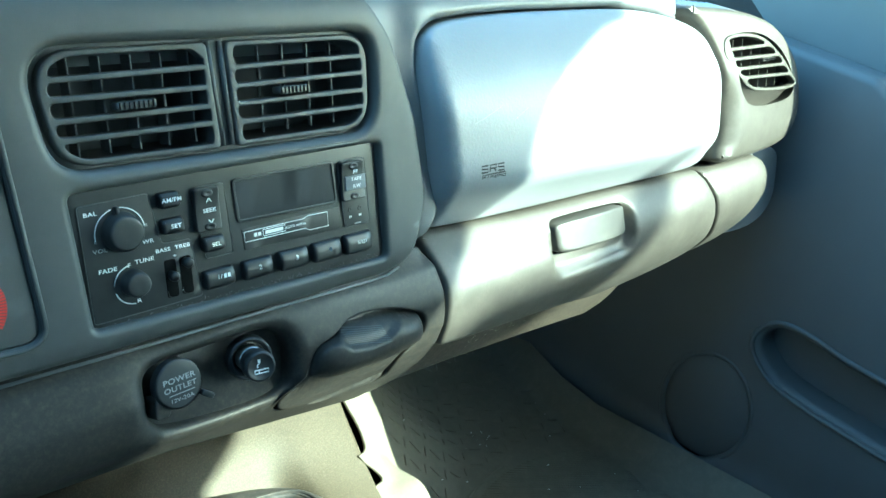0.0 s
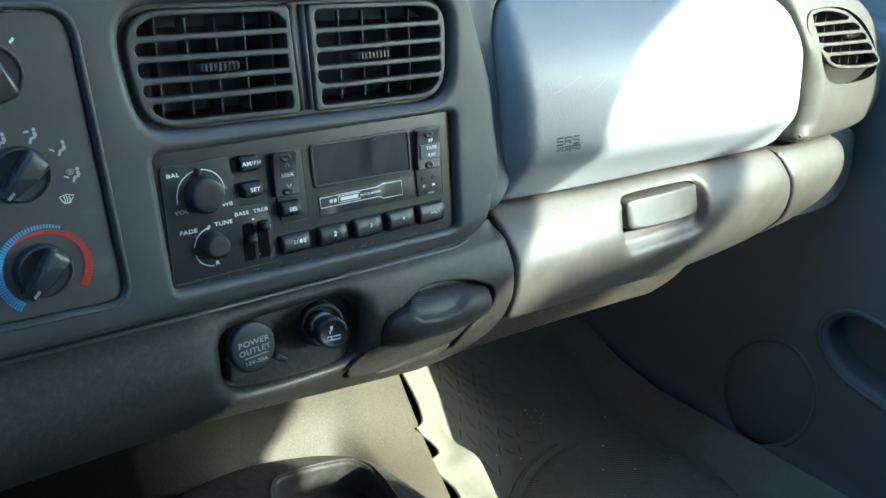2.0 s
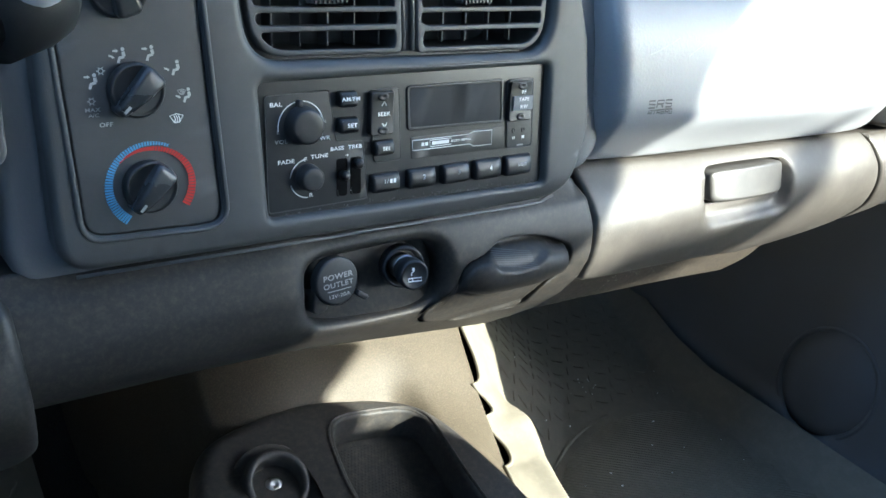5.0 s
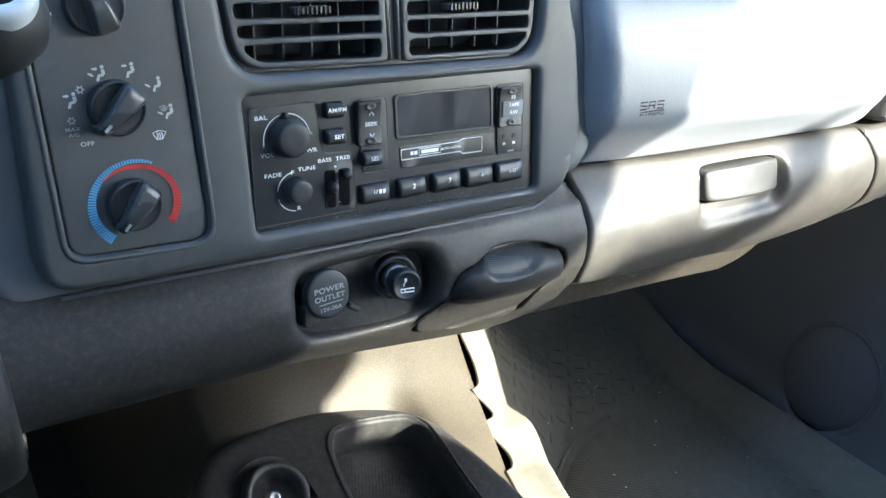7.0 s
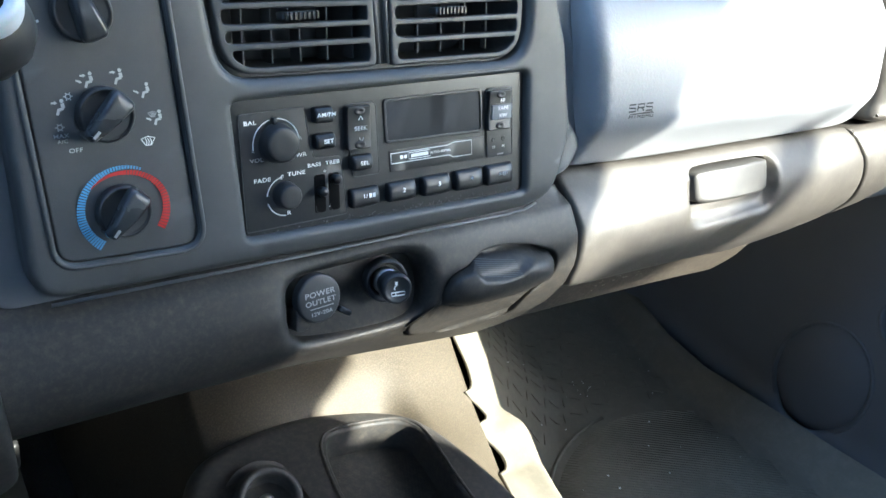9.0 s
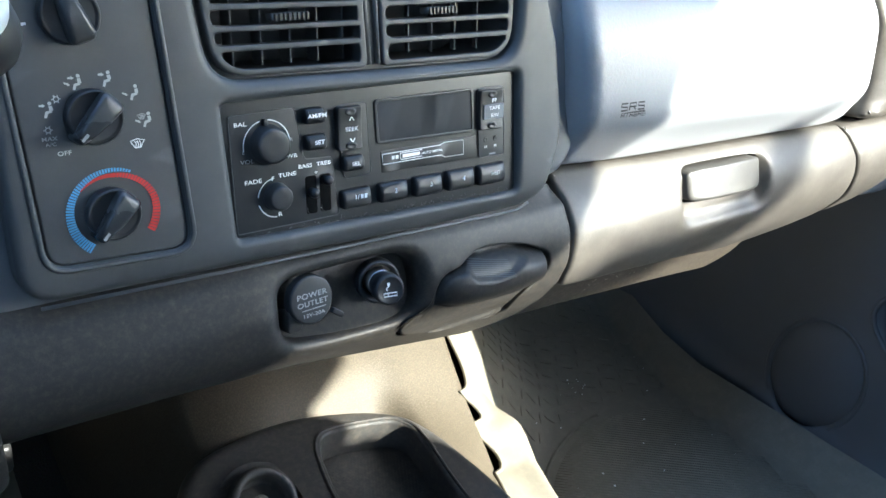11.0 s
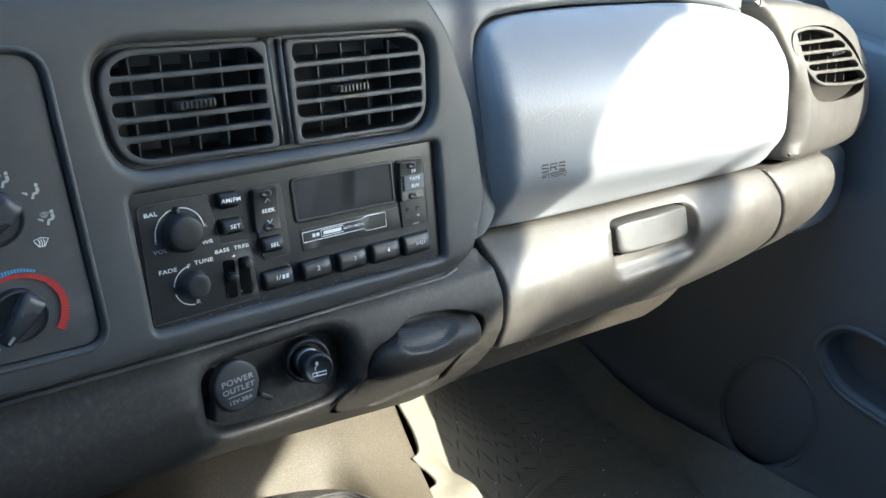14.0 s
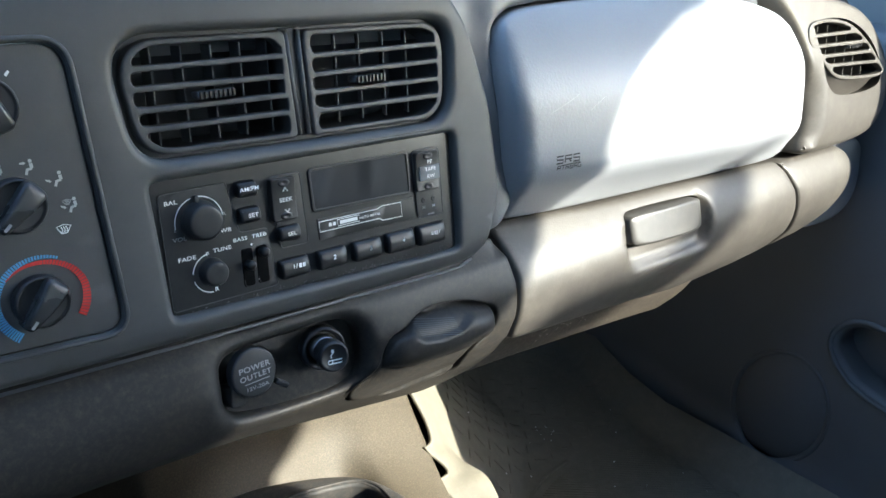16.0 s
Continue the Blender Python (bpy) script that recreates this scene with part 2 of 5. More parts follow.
def lettering(text, x, z, size, parent, mat=None, y=-0.0004, align="CENTER", slant=0.0, wide=1.0, name="lettering", on=None):
    """Printed words on a face of the dash, size: the height of the capitals."""
    cu = bpy.data.curves.new("print", "FONT")
    cu.body, cu.size, cu.align_x, cu.align_y = text, 0.88 * size / 0.69, align, "CENTER"
    cu.space_character = 1.08
    cu.offset = 0.020 * cu.size
    tmp = bpy.data.objects.new("print", cu)
    scene.collection.objects.link(tmp)
    me = bpy.data.meshes.new_from_object(tmp.evaluated_get(bpy.context.evaluated_depsgraph_get()))
    bpy.data.objects.remove(tmp)
    bpy.data.curves.remove(cu)
    me.transform(Matrix.Translation((x, y, z)) @ FACE @ pose(0, 0, 0, 0, 0, slant) @ Matrix.Diagonal((1.18 * wide, 1, 1, 1)))
    if on:
        for v in me.vertices:
            v.co.y = on(v.co.x, v.co.z) - 0.0006
    me.materials.clear()
    me.materials.append(mat or INK)
    me.name = name
    ob = new(name, me)
    ob.parent = parent
    return ob


def strokes(lines, width, y=-0.0004, bm=None):
    """Flat printed lines along lists of (x, z)."""
    bm = bm or bmesh.new()
    for line in lines:
        pts = [Vector(p) for p in line]
        left, right = [], []
        for i, p in enumerate(pts):
            t = (pts[min(i + 1, len(pts) - 1)] - pts[max(i - 1, 0)]).normalized()
            nrm = Vector((-t.y, t.x)) * width / 2
            left.append(bm.verts.new((p.x + nrm.x, y, p.y + nrm.y)))
            right.append(bm.verts.new((p.x - nrm.x, y, p.y - nrm.y)))
        for i in range(len(pts) - 1):
            bm.faces.new((right[i], right[i + 1], left[i + 1], left[i]))
    return bm


def arc(x, z, r, a0, a1, n=24):
    return [(x + r * math.cos(radians(a0 + (a1 - a0) * i / n)), z + r * math.sin(radians(a0 + (a1 - a0) * i / n))) for i in range(n + 1)]


def ease(v, a, b):
    s = max(0.0, min(1.0, (v - a) / (b - a)))
    return s * s * (3 - 2 * s)


def along(z, table):
    """A smooth value from a short table of (z, value), rising z."""
    if z <= table[0][0]:
        return table[0][1]
    for (a, p), (b, q) in zip(table, table[1:]):
        if z <= b:
            return p + (q - p) * (z - a) / (b - a)
    return table[-1][1]


# ---- cab shell ----
def slab_with_opening(name, label, outer, opening, m, mat, thick=0.05):
    bm = plate(fillet(outer, step=0.05), [(fillet(opening, step=0.012), 0.006, thick)] if opening else [], r=0.004, depth=thick, step=0.12)
    ob = part(name, bm, mat)
    ob.matrix_world = m
    return tagged(ob, label, "wall", kind="structure")


ground = part("ground", grid(8, 8, lambda u, v: ((u - 0.5) * 400, (v - 0.5) * 400, -0.55)), GROUND)
tagged(ground, "dark grey asphalt outside round the truck", "ground", kind="structure")


def floor_place(u, v):
    x, y = -0.82 + 1.68 * u, -1.45 + 2.20 * v
    rise = ease(y, 0.30, 0.75) * 0.42
    return (x, y, -0.012 + rise)


floor = part("floor", grid(40, 48, floor_place), CARPET)
tagged(floor, "dark charcoal carpet on the cab floor", "floor", kind="structure")
firewall = part("firewall", block(-0.84, 0.88, 0.74, 0.78, -0.05, 0.66, 0.004), DARK)
tagged(firewall, "black bulkhead behind the dashboard and footwells", "wall", kind="structure")
roof = part("ceiling", block(-0.86, 0.850, -1.48, -0.24, 1.402, 1.44, 0.01), CLOTH)
tagged(roof, "grey cloth headliner of the cab", "ceiling", kind="structure")
# side walls: local x runs to the rear, z up; each faces into the cab
RIGHT = Matrix(((0, 1, 0, 0.84), (-1, 0, 0, 0), (0, 0, 1, 0), (0, 0, 0, 1)))
LEFT = Matrix(((0, -1, 0, -0.80), (1, 0, 0, 0), (0, 0, 1, 0), (0, 0, 0, 1)))
# The opening's outline is made up: its notches set the sun's edges on the dash.
slab_with_opening("wall_right", "dark passenger side of the cab, its opening cut to shape the sunlight",
                  [(-0.78, -0.1), (1.46, -0.1), (1.46, 1.40), (0.20, 1.40), (-0.78, 0.66)],
                  [(0.165, 0.66, 0.02), (0.230, 0.622, 0.02), (0.340, 0.622), (0.915, 0.612, 0.05), (0.950, 0.850, 0.02), (0.960, 0.895, 0.01), (1.000, 0.925, 0.01), (0.988, 0.958, 0.004), (0.868, 0.924, 0.004), (0.935, 0.992, 0.02), (1.005, 1.062, 0.02), (1.110, 1.105, 0.02), (1.380, 1.230, 0.02), (1.400, 1.362, 0.01), (1.317, 1.308, 0.02), (1.244, 1.258, 0.02), (1.182, 1.217, 0.02), (1.148, 1.197, 0.02), (1.106, 1.174, 0.01), (1.066, 1.166, 0.01), (1.000, 1.163, 0.01), (0.966, 1.160, 0.005), (0.954, 1.172, 0.005), (0.955, 1.189, 0.006), (0.945, 1.202, 0.008), (0.920, 1.208, 0.012), (0.873, 1.201, 0.02), (0.822, 1.185, 0.02), (0.764, 1.163, 0.02), (0.704, 1.132, 0.03), (0.42, 1.08, 0.05), (0.30, 0.98)], RIGHT, DOOR, 0.010)
slab_with_opening("wall_left", "dark driver's side of the cab with its window opening",
                  [(-1.44, -0.1), (0.78, -0.1), (0.78, 0.66), (-0.20, 1.40), (-1.44, 1.40)],
                  [(-0.92, 0.86, 0.03), (-0.28, 0.86, 0.05), (-0.38, 1.13, 0.06), (-0.90, 1.13, 0.05)], LEFT, TRIM)
slab_with_opening("wall_rear", "dark rear wall of the cab with its small window",
                  [(-0.84, -0.1), (0.80, -0.1), (0.80, 1.40), (-0.84, 1.40)],
                  [(-0.30, 0.96, 0.03), (0.30, 0.96, 0.03), (0.29, 1.08, 0.03), (-0.29, 1.08, 0.03)], pose(0, -1.44, 0, 0, 0, 180), TRIM)

# ---- dashboard ----
dash = thing("dashboard", "dark grey moulded plastic dashboard of a pickup truck", "dashboard")


def bezel_shape(x, z):
    return 18 * max(0.0, z - 0.082) ** 2 + 28 * max(0.0, -0.063 - z) ** 2


bezel_out = fillet([(-0.178, -0.070, 0.018), (0.060, -0.0785), (0.128, -0.0785, 0.03), (0.144, -0.035, 0.05), (0.1355, 0.022, 0.05),
                    (0.118, 0.070, 0.05), (0.085, 0.112, 0.03), (-0.178, 0.112)], n=8, step=0.005)
vent_hole = fillet([(-0.0865, 0.0162, 0.020), (0.008, 0.0152), (0.1025, 0.0148, 0.020), (0.1040, 0.0738, 0.018), (0.004, 0.0728), (-0.0945, 0.0728, 0.020)], n=8, step=0.004)
radio_hole = fillet([(-0.080, -0.0600, 0.004), (0.1065, -0.0655, 0.004), (0.1035, 0.0075, 0.004), (-0.0835, 0.0065, 0.004)], step=0.005)
climate_hole = fillet([(-0.1655, -0.0545, 0.009), (-0.1035, -0.0575, 0.009), (-0.1120, 0.0715, 0.012), (-0.1715, 0.0715, 0.010)], step=0.005)
part("center_bezel", plate(bezel_out, [(vent_hole, 0.005, 0.03), (radio_hole, 0.004, 0.012), (climate_hole, 0.002, 0.004)], bezel_shape, r=0.0045, depth=0.035, step=0.007),
     BEZEL, dash, "smooth charcoal plastic bezel round vents and radio")
housing = bmesh.new()
near, far = ([housing.verts.new((p.x, y, p.y)) for p in inset(vent_hole, -0.001)] for y in (0.022, 0.075))
for i in range(len(near)):
    k = (i + 1) % len(near)
    housing.faces.new((near[i], far[i], far[k], near[k]))
housing.faces.new(far[::-1])
part("vent_housing", housing, DARK, dash, smooth=False)
surround = fillet([(-0.195, -0.079, 0.02), (0.060, -0.0850), (0.112, -0.0790, 0.02), (0.1400, -0.0660, 0.02), (0.1550, -0.0590, 0.030), (0.1648, -0.0430, 0.030), (0.1640, -0.0260, 0.04), (0.1600, -0.0100, 0.05),
                   (0.1545, 0.0105, 0.05), (0.1490, 0.0330, 0.05), (0.1465, 0.0520, 0.03), (0.1480, 0.0690, 0.012), (0.1620, 0.0775, 0.02), (0.190, 0.0806, 0.05), (0.240, 0.0832), (0.380, 0.0845), (0.438, 0.0782, 0.05), (0.474, 0.0690), (0.478, 0.13), (-0.195, 0.13)], n=8, step=0.006)
part("center_surround", plate(surround, [(inset(bezel_out, 0.012), 0.002, 0.01)], lambda x, z: 0.013 - 0.006 * ease(x, 0.13, 0.15) + max(0, z - 0.08) ** 2 * 18, r=0.006, depth=0.06, step=0.008), SURROUND, dash)


def pad_low(x):
    return along(x, [(0.15, -0.0600), (0.20, -0.0640), (0.27, -0.0665), (0.36, -0.0690), (0.45, -0.0718), (0.535, -0.0740)])


def pad_shape(x, z):
    u, v = max(0.0, (x - 0.34) / 0.23), (z - 0.015) / (0.088 if z > 0.015 else 0.17)
    y = 0.014 - 0.009 * ease(x, 0.40, 0.55) - along(x, [(0.147, 0.0255), (0.172, 0.0285), (0.20, 0.0320), (0.225, 0.0350), (0.25, 0.0378), (0.275, 0.0402), (0.30, 0.0422), (0.32, 0.0435), (0.34, 0.0443), (0.37, 0.045)]) * (1 - min(1, u) ** 2.6) * (1 - min(1, abs(v)) ** 1.9) + 0.12 * max(0.0, z - 0.02)
    side = max(0.0, min(0.018, 0.020 - (along(z, [(-0.074, 0.535), (-0.051, 0.563), (-0.027, 0.562), (0.006, 0.550), (0.031, 0.532), (0.0525, 0.508), (0.067, 0.478)]) - x)))
    y += 0.7 * (0.0215 - math.sqrt(0.0215 ** 2 - side ** 2)) * (1 - ease(z, 0.04, 0.066))
    s = max(0.0, min(1.0, (pad_low(x) + 0.040 - z) / 0.040))           # below a soft crease the face turns under
    y += max(0.0, 0.016 - y) * (s * s / 0.80 if s < 0.40 else s - 0.20) / 0.80
    s = max(0.0, along(z, [(-0.060, 0.164), (-0.03, 0.164), (0.029, 0.155), (0.072, 0.1545)]) - x)
    return y + 150 * s * s


pad_out = soften([(0.150, -0.0595), (0.170, -0.0615), (0.230, -0.0652), (0.376, -0.0694), (0.470, -0.0723), (0.524, -0.0738), (0.551, -0.0690), (0.5640, -0.0510), (0.5630, -0.0270), (0.5510, 0.0060),
                  (0.5330, 0.0310), (0.5070, 0.0525), (0.4760, 0.0670), (0.4380, 0.0765), (0.380, 0.0830), (0.240, 0.0816), (0.188, 0.0790), (0.166, 0.0762), (0.153, 0.0705), (0.1485, 0.062), (0.147, 0.048), (0.147, 0.029), (0.153, -0.030)], 3, step=0.006)
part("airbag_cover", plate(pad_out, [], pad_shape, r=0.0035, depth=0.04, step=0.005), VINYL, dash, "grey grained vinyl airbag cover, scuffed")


def carrier_y(z):
    return along(z, [(-0.24, 0.16), (-0.20, 0.10), (-0.16, 0.065), (-0.08, 0.045), (0.06, 0.045), (0.10, 0.075), (0.14, 0.16)])


def carrier_place(u, v):
    x = 0.10 + 0.66 * u
    z = 0.12 - (0.30 - 0.115 * ease(x, 0.58, 0.68)) * (1 - v)
    return (x, carrier_y(z), z)


part("carrier", grid(44, 40, carrier_place), BLACK, dash)


def top_place(u, v):
    x = -0.80 + 1.572 * u
    s = v
    y = 0.024 + 0.78 * s
    z = 0.062 + 0.072 * (1 - (1 - s) ** 8)
    return (x, y, z - 2.2 * max(0.0, x - 0.60) ** 2)


part("underside", grid(12, 10, lambda u, v: (-0.80 + 0.96 * u, 0.075 + 0.60 * v, -0.135 + 0.22 * v)), BLACK, dash, "black underside over the footwell")
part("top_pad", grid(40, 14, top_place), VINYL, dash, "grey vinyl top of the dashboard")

def top_at(x, y, lift=0.0):
    return (x, y, 0.0785 - 0.05 * (x - 0.53) + 0.26 * (y - 0.008) + lift)


part("grille_bed", grid(10, 4, lambda u, v: top_at(0.480 + 0.130 * u, 0.008 + 0.040 * v)), DARK, dash)
for i in range(9):
    x = 0.490 + i * 0.0125
    part("grille_slat", tube([top_at(x + 0.010 * k, 0.008 + 0.036 * k, 0.0012) for k in (0.0, 0.33, 0.66, 1.0)], 0.0017, 8), VINYL, dash)
end_out = soften([(0.480, 0.0790), (0.506, 0.0670), (0.5320, 0.0440), (0.5525, 0.0150), (0.5675, -0.0180), (0.5725, -0.0400), (0.5705, -0.0560), (0.5670, -0.0650), (0.5670, -0.0710), (0.5760, -0.0738), (0.654, -0.0735), (0.720, -0.0705), (0.749, -0.0610), (0.767, -0.0440), (0.7680, -0.0210),
                  (0.756, 0.0040), (0.731, 0.0260), (0.700, 0.0485), (0.667, 0.0640), (0.627, 0.0730), (0.570, 0.0800), (0.537, 0.0815), (0.505, 0.0830), (0.484, 0.0845)], 3, step=0.006)
end_hole = soften([(0.5510, 0.0545), (0.5600, 0.0600), (0.6047, 0.0615), (0.6435, 0.0565), (0.6820, 0.0412), (0.7090, 0.0223), (0.7340, 0.0005), (0.7340, -0.0140), (0.7180, -0.0215), (0.6762, -0.0245), (0.6180, -0.0235), (0.5960, -0.0155),
                   (0.5820, -0.0011), (0.5690, 0.0242), (0.5560, 0.0442)], 3, step=0.004)


def end_shape(x, z):
    left = along(z, [(-0.072, 0.558), (-0.056, 0.570), (-0.040, 0.572), (-0.018, 0.567), (0.015, 0.552), (0.044, 0.532), (0.067, 0.506), (0.079, 0.480)])
    return -0.007 + 0.010 * (1 - ease(x - left, 0.0, 0.024)) * (1 - ease(z, -0.015, 0.020)) + 0.9 * max(0, x - 0.66) ** 2 + 0.10 * max(0, z - 0.02) + 3.0 * max(0, -0.03 - z) ** 2


part("end_cap", plate(end_out, [(end_hole, 0.004, 0.022)], end_shape, r=0.0075, depth=0.05, step=0.008), GLOVE, dash, "grey plastic end of the dash round a side vent")
low_end = fillet([(0.579, -0.178, 0.010), (0.622, -0.172, 0.02), (0.660, -0.150, 0.03), (0.686, -0.122, 0.03), (0.693, -0.100, 0.02), (0.688, -0.0860, 0.014), (0.668, -0.0775, 0.012), (0.5375, -0.0768, 0.004), (0.5470, -0.0862, 0.02), (0.5610, -0.108, 0.05), (0.5715, -0.136, 0.05), (0.5845, -0.156, 0.02)], n=6, step=0.006)

side_out_low = soften([(0.600, -0.160), (0.660, -0.1700), (0.715, -0.1720), (0.752, -0.1630), (0.772, -0.146), (0.777, -0.120), (0.775, -0.078), (0.660, -0.076), (0.600, -0.090)], 3, step=0.008)
part("side_panel", plate(side_out_low, [], lambda x, z: 0.026, r=0.006, depth=0.06, step=0.012), DOOR, dash, "dark plastic side of the dash by the door")


def band_y(z):
    return along(z, [(-0.235, 0.17), (-0.222, 0.135), (-0.20, 0.085), (-0.185, 0.055), (-0.17, 0.033), (-0.155, 0.017), (-0.14, 0.006), (-0.125, 0.000), (-0.105, -0.001), (-0.09, 0.0022), (-0.083, 0.0042), (-0.0805, 0.0062), (-0.075, 0.014)])


recess = soften([(-0.0590, -0.1160), (-0.0530, -0.1245), (-0.0390, -0.1280), (-0.0095, -0.1310), (0.0120, -0.1320), (0.0260, -0.1295), (0.0305, -0.1210), (0.0315, -0.1090), (0.0300, -0.0990), (0.0240, -0.0925), (0.0120, -0.0885), (-0.0230, -0.0890), (-0.0475, -0.0890), (-0.0565, -0.0915), (-0.0590, -0.0985)], 3, step=0.004)
ash_out = soften([(0.0190, -0.1385), (0.0270, -0.1480), (0.0560, -0.1555), (0.1000, -0.1590), (0.1140, -0.1545), (0.1145, -0.1460), (0.1190, -0.1380), (0.1285, -0.1320), (0.1355, -0.1255), (0.1375, -0.1185), (0.1345, -0.1120), (0.1250, -0.1075), (0.1120, -0.1022), (0.0920, -0.0988), (0.0745, -0.0982), (0.0670, -0.1015), (0.0590, -0.1062), (0.0480, -0.1080), (0.0430, -0.1145), (0.0405, -0.1220),
                  (0.0355, -0.1285), (0.0260, -0.1330)], 2, step=0.003)
band_out = fillet([(-0.30, -0.178), (-0.09, -0.200), (0.02, -0.208), (0.110, -0.210, 0.02), (0.138, -0.182, 0.02), (0.149, -0.156, 0.03), (0.1545, -0.138, 0.03), (0.1575, -0.118, 0.03), (0.1570, -0.100, 0.03), (0.1535, -0.084, 0.02),
                   (0.1485, -0.070, 0.006), (-0.30, -0.070)], n=6, step=0.006)
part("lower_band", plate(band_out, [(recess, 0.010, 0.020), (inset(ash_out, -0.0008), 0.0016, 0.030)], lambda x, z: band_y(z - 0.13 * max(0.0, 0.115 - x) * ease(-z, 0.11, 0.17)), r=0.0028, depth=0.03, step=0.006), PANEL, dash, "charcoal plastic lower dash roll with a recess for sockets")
# Highlight along the band's top edge, put in as a tube of paler material.
part("band_highlight", tube([(-0.170, 0.0066, -0.0735), (-0.060, 0.0062, -0.0765), (0.0108, 0.0060, -0.0778), (0.0348, 0.0060, -0.0784), (0.0604, 0.0060, -0.0791), (0.0953, 0.0060, -0.0801), (0.1103, 0.0060, -0.0798), (0.1210, 0.0066, -0.0770)], 0.0009, 8), SURROUND, dash, "thin paler line for the sky light on the band's top edge")
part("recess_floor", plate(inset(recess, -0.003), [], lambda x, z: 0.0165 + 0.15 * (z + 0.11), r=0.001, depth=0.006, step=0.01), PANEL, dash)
strip = fillet([(0.128, -0.1740), (0.150, -0.1780), (0.201, -0.1820), (0.307, -0.1935), (0.358, -0.1995), (0.414, -0.2067, 0.01), (0.437, -0.2015, 0.02), (0.448, -0.1955, 0.01), (0.456, -0.185), (0.456, -0.15), (0.150, -0.125)], step=0.008)
part("lower_strip", plate(strip, [], lambda x, z: 0.024 + 0.60 * (-0.145 - z), r=0.002, depth=0.03, step=0.01), SCUFFED, dash, "grey plastic strip under the glove box")


# ---- glove box ----
glove = thing("glove_box", "grey plastic glove box with recessed latch, scuffed lower edge", "glove box")


def glove_shape(x, z):
    base = along(z, [(-0.20, 0.072), (-0.186, 0.050), (-0.176, 0.036), (-0.166, 0.0245), (-0.156, 0.0150), (-0.146, 0.0080), (-0.136, 0.0025), (-0.126, -0.0010), (-0.115, -0.0027), (-0.105, -0.0025), (-0.095, 0.0000), (-0.085, 0.0040), (-0.075, 0.0100), (-0.06, 0.0200)])
    return base + 0.5 * max(0, x - 0.50) ** 2


glove_out = fillet([(0.1560, -0.1455, 0.010), (0.190, -0.1500, 0.05), (0.225, -0.1530, 0.05), (0.262, -0.1565, 0.05), (0.303, -0.1612, 0.05), (0.355, -0.1700, 0.05), (0.410, -0.1835, 0.05), (0.474, -0.1902, 0.05), (0.550, -0.1870, 0.03), (0.576, -0.1750, 0.012), (0.582, -0.1560, 0.02), (0.5685, -0.1360, 0.05), (0.5580, -0.1080, 0.05),
                    (0.5440, -0.0850, 0.02), (0.533, -0.0750, 0.006), (0.37, -0.0710, 0.05), (0.25, -0.0676, 0.05), (0.1485, -0.0620, 0.005), (0.1540, -0.080, 0.03), (0.1575, -0.096, 0.04), (0.1585, -0.112, 0.04), (0.1575, -0.130, 0.03)], n=6, step=0.006)


def end_panel_shape(x, z):
    return glove_shape(0.55, z) + 0.0005 + 2.0 * max(0, x - 0.65) ** 2


part("end_panel", plate(low_end, [], end_panel_shape, r=0.0045, depth=0.05, step=0.008), GLOVE, dash, "grey plastic lower end panel")


def dished(x, z):
    # a soft finger dish round and below the latch
    dx, dz = abs(x - 0.3415) - 0.0445, abs(z + 0.1040 + 0.03 * (x - 0.34)) - 0.0065
    d = math.hypot(max(dx, 0), max(dz, 0)) + min(0.0, max(dx, dz)) - 0.0185
    return glove_shape(x, z) + 0.0105 * ease(-d, 0.0, 0.0100)


latch_out = soften([(0.2850, -0.1030), (0.2890, -0.1062), (0.320, -0.1078), (0.372, -0.1102), (0.3845, -0.1090), (0.3890, -0.1030), (0.3900, -0.0880), (0.3850, -0.0825), (0.350, -0.0806), (0.295, -0.0792), (0.2855, -0.0805), (0.2835, -0.0870)], 3, step=0.0035)
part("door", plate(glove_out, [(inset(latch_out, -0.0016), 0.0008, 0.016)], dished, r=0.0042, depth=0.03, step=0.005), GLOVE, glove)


def latch_place(u, v):
    a, b = 2 * u - 1, 2 * v - 1
    m = max(abs(a), abs(b))
    f = m / max(1e-9, (abs(a) ** 7 + abs(b) ** 7) ** (1 / 7))
    p, q = (a * f + 1) / 2, (b * f + 1) / 2
    low, top = Vector((0.2860 + 0.1030 * p, -0.1065 - 0.0035 * p)), Vector((0.2840 + 0.1060 * p, -0.0798 - 0.0018 * p))
    x, z = low.lerp(top, q)
    edge = max(0.0, (m - 0.80) / 0.20)
    drop = 0.0042 * (1 - math.sqrt(max(0.0, 1 - min(1.0, edge * 1.04) ** 2))) + (0.020 if m > 0.995 else 0.0)
    return (x, -0.0005 + 0.16 * (z + 0.0800) + 1.3 * (x - 0.338) ** 2 + drop, z)


latch = grid(48, 32, latch_place)
LATCH = material("latch_plastic", (0.046, 0.0445, 0.042), 0.40, grain=900, bump=0.08, stain=0.2, stain_size=40, dust=(0.4, 0.37, 0.31), dust_amount=0.08)
part("latch", latch, LATCH, glove, "smooth grey latch paddle")
part("latch_box", plate(inset(latch_out, -0.006), [], lambda x, z: 0.026, r=0.001, depth=0.003, step=0.02), DARK, glove)
